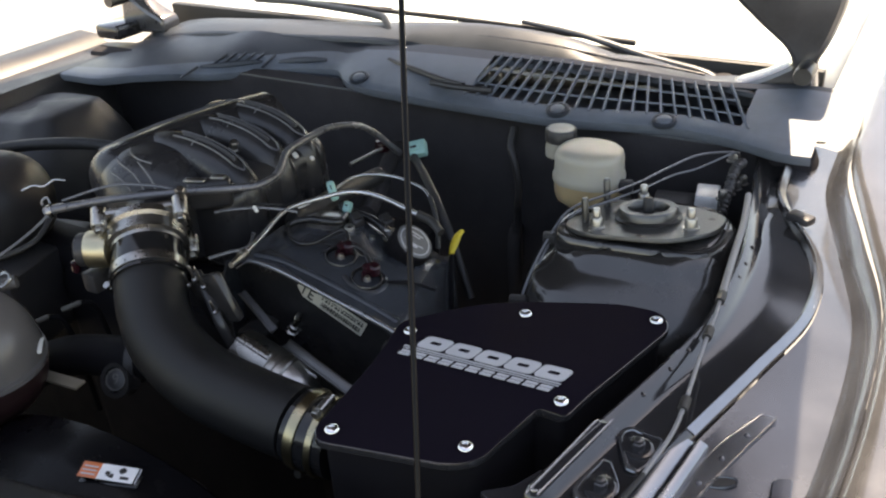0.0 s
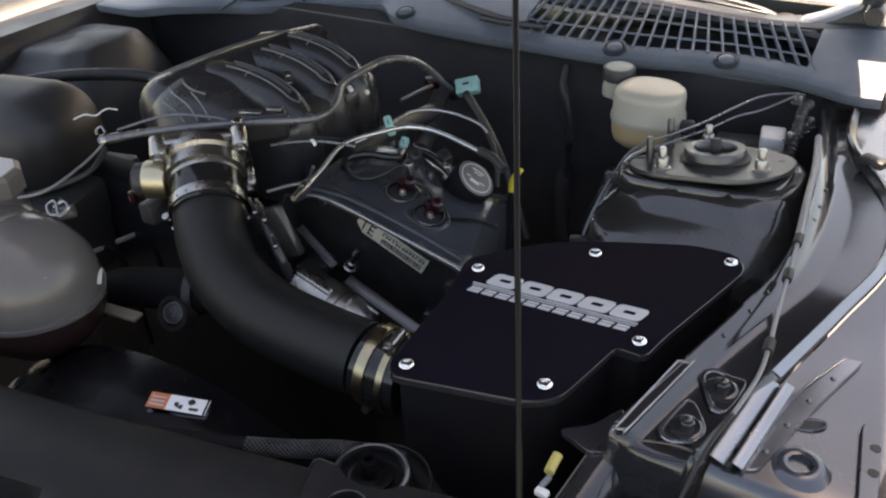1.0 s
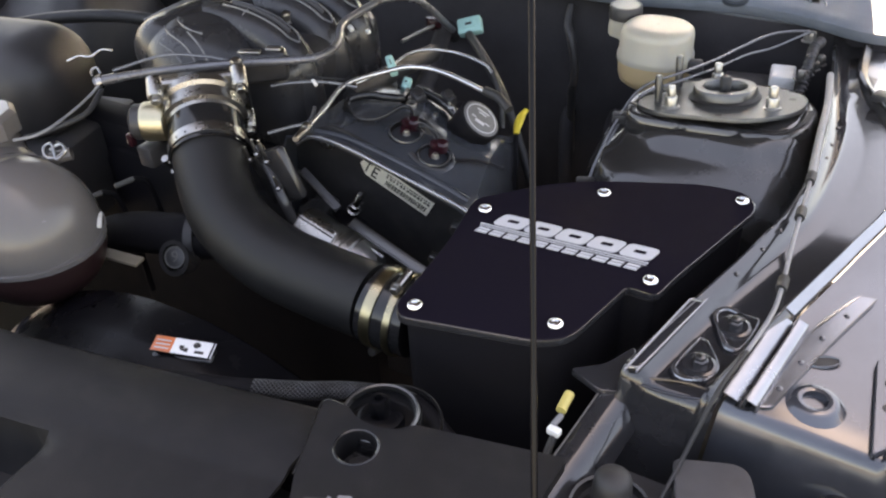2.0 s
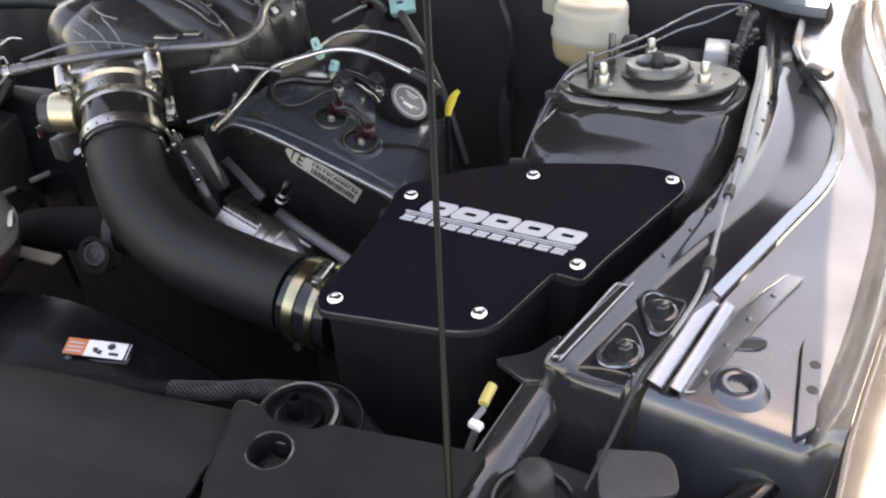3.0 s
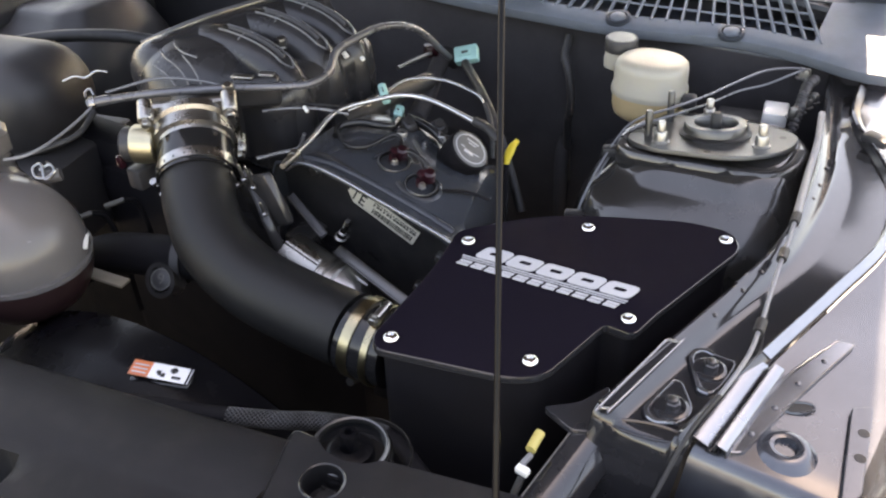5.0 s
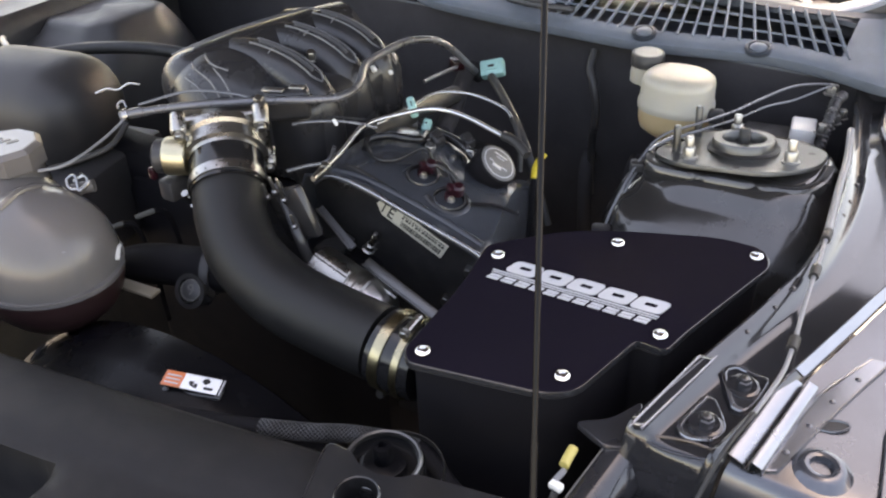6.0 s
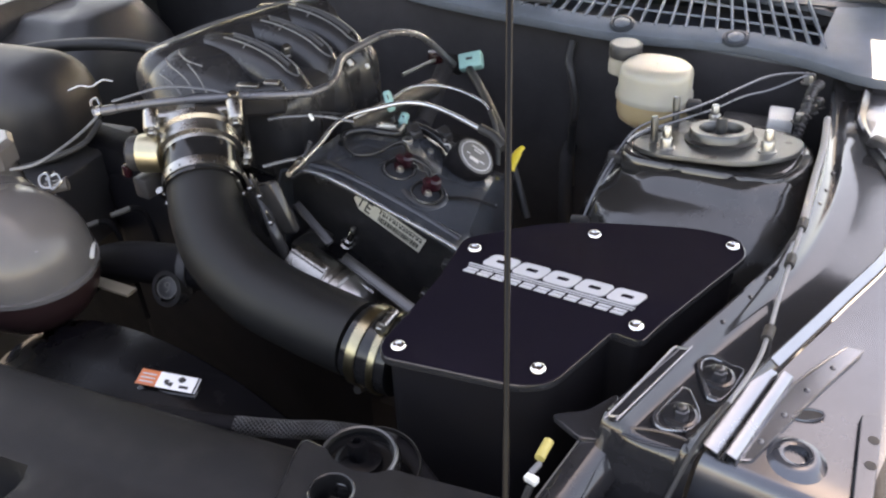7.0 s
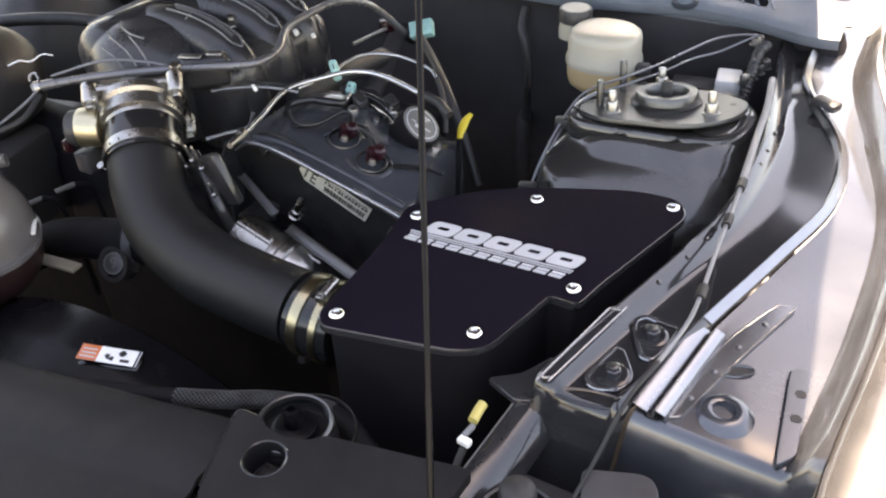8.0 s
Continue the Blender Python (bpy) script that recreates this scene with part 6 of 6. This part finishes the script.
# Raised dark strips stand for the shade in a groove.
for xa, xb, back in ((-1.175, -1.065, 0.020), (-1.03, -0.935, 0.016)):
    line = [(xa + (xb - xa) * k / 8, along(xa + (xb - xa) * k / 8, EDGE) + back) for k in range(9)]
    part("rim_groove_shade", tube([(x, y, cowl_z(x, y) + 0.001) for x, y in line], lambda t: 0.003 + 0.004 * math.sin(math.pi * t), n=3, sides=8), TRIM_SLATE, cowl, "raised dark strip painting a groove's shade behind the rim")
for x, y in ((-0.453, 1.134), (-0.299, 1.155), (-0.822, 1.152)):
    z = cowl_z(x, y)
    pin = part("push_pin", lathe([(0.0175, -0.001), (0.0175, 0.0040), (0.0155, 0.0052), (0.0130, 0.0050), (0.0125, 0.002), (0.0001, 0.002)], (x, y, z), (0, -0.25, 1), 28), TRIM_SLATE, cowl, "round slate push pin")
    part("pin_head", lathe([(0.0108, 0.002), (0.0108, 0.0052), (0.0085, 0.0066), (0.0001, 0.0070)], (x, y, z), (0, -0.25, 1), 24), COWL_PLASTIC, pin, "paler pin head")
# Raised black pads paint the shade of two moulded grooves.
for pts in ([(-0.80, 1.215, 0.992), (-0.73, 1.185, 0.992), (-0.66, 1.160, 0.990), (-0.62, 1.150, 0.990)], [(-0.68, 1.150, 0.988), (-0.63, 1.145, 0.988), (-0.57, 1.150, 0.988)]):
    part("groove_shade_pad", tube(pts, 0.005, n=5, sides=8), BLACK_PLASTIC, cowl)

# ---- wipers ----
for pts, blade in (([(-0.844, 1.275, 0.965), (-0.840, 1.282, 1.000), (-0.856, 1.300, 1.028), (-0.897, 1.320, 1.036), (-1.10, 1.370, 1.030), (-1.25, 1.40, 1.018)], ((-0.90, 1.385, 1.028), (-1.40, 1.46, 1.000))),
                   ([(-0.262, 1.345, 0.972), (-0.30, 1.352, 0.986), (-0.386, 1.360, 0.998), (-0.505, 1.366, 1.022), (-0.62, 1.372, 1.034)], ((-0.42, 1.385, 1.012), (-0.95, 1.385, 1.026)))):
    wp = thing("wiper_arm", pts[0], "black wiper arm parked on the windshield base", "wiper", "wipers")
    part("arm", tube(pts, lambda t: 0.011 - 0.006 * t, n=6, sides=10, flat=0.8), TRIM_SLATE, wp)
    b0, b1 = Vector(blade[0]), Vector(blade[1])
    part("blade", tube([b0, b0.lerp(b1, 0.5) + Vector((0, -0.01, 0.006)), b1], 0.0055, n=6, sides=8), RUBBER, wp)
    part("pivot_cap", lathe([(0.018, -0.02), (0.017, 0.010), (0.012, 0.016), (0.0001, 0.017)], pts[0], sides=20), BLACK_PLASTIC, wp)

# ---- hood hinges ----
HINGE = [(-0.27, 1.145), (-0.234, 1.113), (-0.208, 1.091), (-0.168, 1.060), (-0.155, 1.040), (-0.198, 1.014), (-0.244, 0.996), (-0.244, 0.965), (-0.115, 0.960), (-0.128, 1.034), (-0.112, 1.068), (-0.098, 1.122), (-0.095, 1.22), (-0.27, 1.22)]
STAND = Matrix.Translation((0, 1.315, 0)) @ Matrix.Rotation(radians(90), 4, "X")
for mirror in (False, True):
    line = rounded([(-1.64 - x if mirror else x, z) for x, z in HINGE], 0.02)
    hinge = part("hood_hinge", prism(line, 0.0, 0.045, 0.008, tilt=STAND), FENDER_PAINT, hood, "black hinge arm at the cowl corner")
    hx = -1.505 if mirror else -0.135
    part("hinge_pin", lathe([(0.012, -0.03), (0.013, -0.028), (0.013, 0.028), (0.012, 0.03)], (hx, 1.262, 1.035), (0, 1, 0), 16), DARK_STEEL, hinge)
    part("hinge_foot", box((hx, 1.255, 0.975), (0.07, 0.09, 0.03), None, 0.008), BODY_PAINT_SHADED, hinge)

# ---- far side clutter ----
fuse = thing("fuse_box", (-1.10, 0.62, 0.80), "rounded black fuse box cover on the far side", "fuse box")
part("cover", box((-1.10, 0.60, 0.94), (0.22, 0.16, 0.14), Matrix.Rotation(radians(12), 3, "Z"), 0.066, segments=6), SHROUD_BLACK, fuse)
part("base", box((-1.10, 0.60, 0.82), (0.24, 0.18, 0.12), Matrix.Rotation(radians(12), 3, "Z"), 0.01), BLACK_PLASTIC, fuse)
for pts, r, mat in (([(-0.915, 0.566, 1.010), (-0.905, 0.576, 1.014), (-0.893, 0.582, 1.013), (-0.884, 0.592, 1.019), (-0.872, 0.598, 1.018)], 0.0012, TUBE_STEEL),
                    ([(-1.30, 0.60, 0.93), (-1.20, 0.70, 0.96), (-1.08, 0.76, 0.97), (-0.98, 0.80, 0.96)], 0.009, RUBBER),
                    ([(-1.35, 0.72, 0.95), (-1.28, 0.68, 0.97), (-1.22, 0.66, 0.97), (-1.15, 0.70, 0.96)], 0.005, DARK_TUBE)):
    h_ = thing("side_pipe", pts[0], "thin pipe crossing the far side of the bay", "pipe", "side pipes")
    part("pipe", tube(pts, r, sides=10), mat, h_)

# hoses and wiring at the bulkhead
for pts, r in (([(-0.530, 1.145, 0.935), (-0.5265, 1.125, 0.9128), (-0.5165, 1.115, 0.897), (-0.507, 1.11, 0.8625), (-0.507, 1.11, 0.83), (-0.5136, 1.12, 0.804), (-0.515, 1.13, 0.70)], 0.006),
               ([(-0.53, 1.16, 0.76), (-0.52, 1.12, 0.75), (-0.51, 1.10, 0.69), (-0.50, 1.09, 0.60)], 0.011),
               ([(-0.45, 1.16, 0.77), (-0.445, 1.12, 0.76), (-0.44, 1.10, 0.70), (-0.43, 1.09, 0.60)], 0.012),
               ([(-0.74, 1.17, 0.84), (-0.73, 1.12, 0.875), (-0.70, 1.06, 0.900), (-0.67, 0.99, 0.905), (-0.64, 0.92, 0.905), (-0.62, 0.86, 0.90)], 0.013)):
    h_ = thing("bulkhead_hose", pts[0], "black hose dropping down in front of the bulkhead", "hose", "bulkhead hoses")
    part("hose", tube(pts, r, n=7, sides=14), BLACK_PLASTIC if r < 0.01 else FELT, h_)
rcn = thing("red_connector", (-0.690, 1.010, 0.92), "small dark red connector with a bright pin", "connector")
part("housing", box((-0.690, 1.012, 0.930), (0.022, 0.018, 0.016), Matrix.Rotation(radians(-40), 3, "Z"), 0.003), RED_PLASTIC, rcn)
part("pin_pipe", tube([(-0.684, 1.002, 0.930), (-0.690, 0.970, 0.930), (-0.696, 0.935, 0.930)], 0.0028, sides=10), STEEL, rcn)

# ---- small fittings round the engine front ----
rail = thing("fuel_rail", (-0.64, 0.82, 0.92), "satin grey fuel rail tube behind the steel lines", "fuel rail")
part("rail_tube", tube([(-0.640, 0.735, 0.945), (-0.640, 0.79, 0.943), (-0.638, 0.85, 0.938), (-0.636, 0.92, 0.930)], 0.012, n=6, sides=20), RUBBER, rail)
for y in (0.76, 0.84):
    part("injector_cup", lathe([(0.011, 0.0), (0.011, 0.03), (0.009, 0.034)], (-0.650, y, 0.90), (-0.3, 0, 1), 16), BLACK_PLASTIC, rail)
for at, size in (((-0.679, 0.800, 1.002), (0.009, 0.006, 0.004)), ((-0.662, 0.812, 0.996), (0.006, 0.005, 0.004)), ((-0.640, 0.672, 0.992), (0.010, 0.004, 0.003))):
    w = thing("white_tag", at, "tiny pale connector tag on the manifold wiring", "tag", "white tags")
    part("tag_body", box(at, size, basis((0.2, -0.4, 0.9), (0.5, 1, 0)), 0.001), WHITE_PLASTIC, w)
for pts, r in (([(-0.690, 0.655, 0.985), (-0.668, 0.668, 0.988), (-0.640, 0.690, 0.985), (-0.612, 0.712, 0.975)], 0.0026),
               ([(-0.668, 0.690, 0.985), (-0.645, 0.705, 0.982), (-0.625, 0.730, 0.972)], 0.0022),
               ([(-0.655, 0.600, 0.960), (-0.640, 0.618, 0.962), (-0.622, 0.632, 0.966), (-0.612, 0.634, 0.985)], 0.0030)):
    w = thing("thin_wire", pts[0], "thin dark wire between manifold and fuel line", "wire", "thin wires")
    part("wire", tube(pts, r * 0.75, sides=8), DARK_TUBE if r > 0.0025 else RUBBER, w)
brk = thing("front_bracket", (-0.61, 0.55, 0.92), "dark cast bracket with studs beside the intake tube", "bracket")
part("plate", box((-0.612, 0.560, 0.940), (0.050, 0.012, 0.060), Matrix.Rotation(radians(-25), 3, "Y"), 0.004), ENGINE_BLACK, brk)
part("arm", tube([(-0.640, 0.566, 0.965), (-0.618, 0.556, 0.948), (-0.596, 0.545, 0.922), (-0.588, 0.548, 0.89)], 0.006, sides=10, flat=0.6), ENGINE_BLACK, brk)
for x, y, z, h in ((-0.628, 0.552, 0.965, 0.016), (-0.612, 0.548, 0.962, 0.026), (-0.640, 0.552, 0.955, 0.014), (-0.600, 0.545, 0.935, 0.012)):
    part("stud", lathe([(0.0034, 0.0), (0.0034, 0.003), (0.0016, 0.004), (0.0016, h + 0.006), (0.001, h + 0.007)], (x, y, z), (0.05, -0.3, 1), 10), STEEL, brk)
gus = alone("gusset_bead", tube([(-0.178, 0.4530, 0.9350), (-0.165, 0.4590, 0.9368), (-0.145, 0.4645, 0.9368), (-0.129, 0.4640, 0.9368), (-0.126, 0.4575, 0.9362), (-0.140, 0.4525, 0.9348), (-0.160, 0.4495, 0.9338), (-0.176, 0.4500, 0.9338), (-0.178, 0.4530, 0.9350)], 0.0013, sides=8), BODY_PAINT_SHADED, "pressed bead outline on the rail end", "bead")

# thin line from the tank neck to the vapour fitting
vac = thing("vacuum_line", (-0.87, 0.45, 0.99), "thin grey vacuum line rising from the coolant tank", "hose")
part("line", tube([(-0.835, 0.425, 0.996), (-0.815, 0.438, 1.000), (-0.813, 0.464, 1.002), (-0.822, 0.501, 1.003), (-0.830, 0.530, 1.006), (-0.835, 0.544, 1.009)], 0.0016, n=6, sides=8), CABLE_GREY, vac)
for at in ((-0.811, 0.518, 0.900), (-0.824, 0.482, 0.898)):
    w = thing("line_stub", at, "short dark hose with a pale upper end behind the tank", "hose", "hose stubs")
    a0 = Vector(at)
    part("stub", tube([a0 + Vector((-0.005, -0.010, -0.001)), a0, a0 + Vector((0.005, 0.010, 0.001))], 0.0032, sides=10), PRINT_DIM, w, "pale hose end")
    part("hose", tube([a0 + Vector((0.005, 0.010, 0.001)), a0 + Vector((0.012, 0.022, -0.010)), a0 + Vector((0.014, 0.028, -0.060)), a0 + Vector((0.014, 0.030, -0.150))], 0.0034, sides=10), BOX_BLACK, w)
part("seam_clip", tube([(-0.756, 0.440, 0.921), (-0.744, 0.431, 0.926), (-0.733, 0.420, 0.924)], 0.0024, sides=8), WHITE_PLASTIC, tank, "small white clip on the tank seam")

# pressed slot and flat bracket on the fender ledge
slot = thing("ledge_slot", (-0.062, 0.536, 0.930), "dark oval slot pressed in the fender ledge", "slot")
ring = [(0.0125 * math.cos(0.2618 * k), 0.0058 * math.sin(0.2618 * k)) for k in range(24)]
spin = Matrix.Rotation(radians(32), 2)
oval = [Vector((-0.062, 0.536)) + spin @ Vector(p) for p in ring]
part("slot_floor", prism(oval, 0.9290, 0.9340, 0.0006), INK, slot, "black slot opening")
part("slot_lip", tube([(p.x, p.y, 0.9342) for p in oval[::2]] + [(oval[0].x, oval[0].y, 0.9342)], 0.0012, n=3, sides=6), LEDGE_PAINT_LIT, slot)
wing_plate = thing("wing_bracket", (-0.015, 0.51, 0.930), "flat sunlit bracket with two round holes on the fender ledge", "bracket")
part("bracket_plate", prism(rounded([(-0.028, 0.556), (-0.013, 0.564), (-0.0055, 0.472), (-0.017, 0.456)], 0.006), 0.9290, 0.9355, 0.0012), LEDGE_PAINT_LIT, wing_plate)
for x, y in ((-0.0150, 0.532), (-0.0130, 0.506)):
    part("bracket_hole", lathe([(0.0042, 0.0), (0.0040, 0.0004), (0.0001, 0.0004)], (x, y, 0.9355), sides=16), INK, wing_plate)
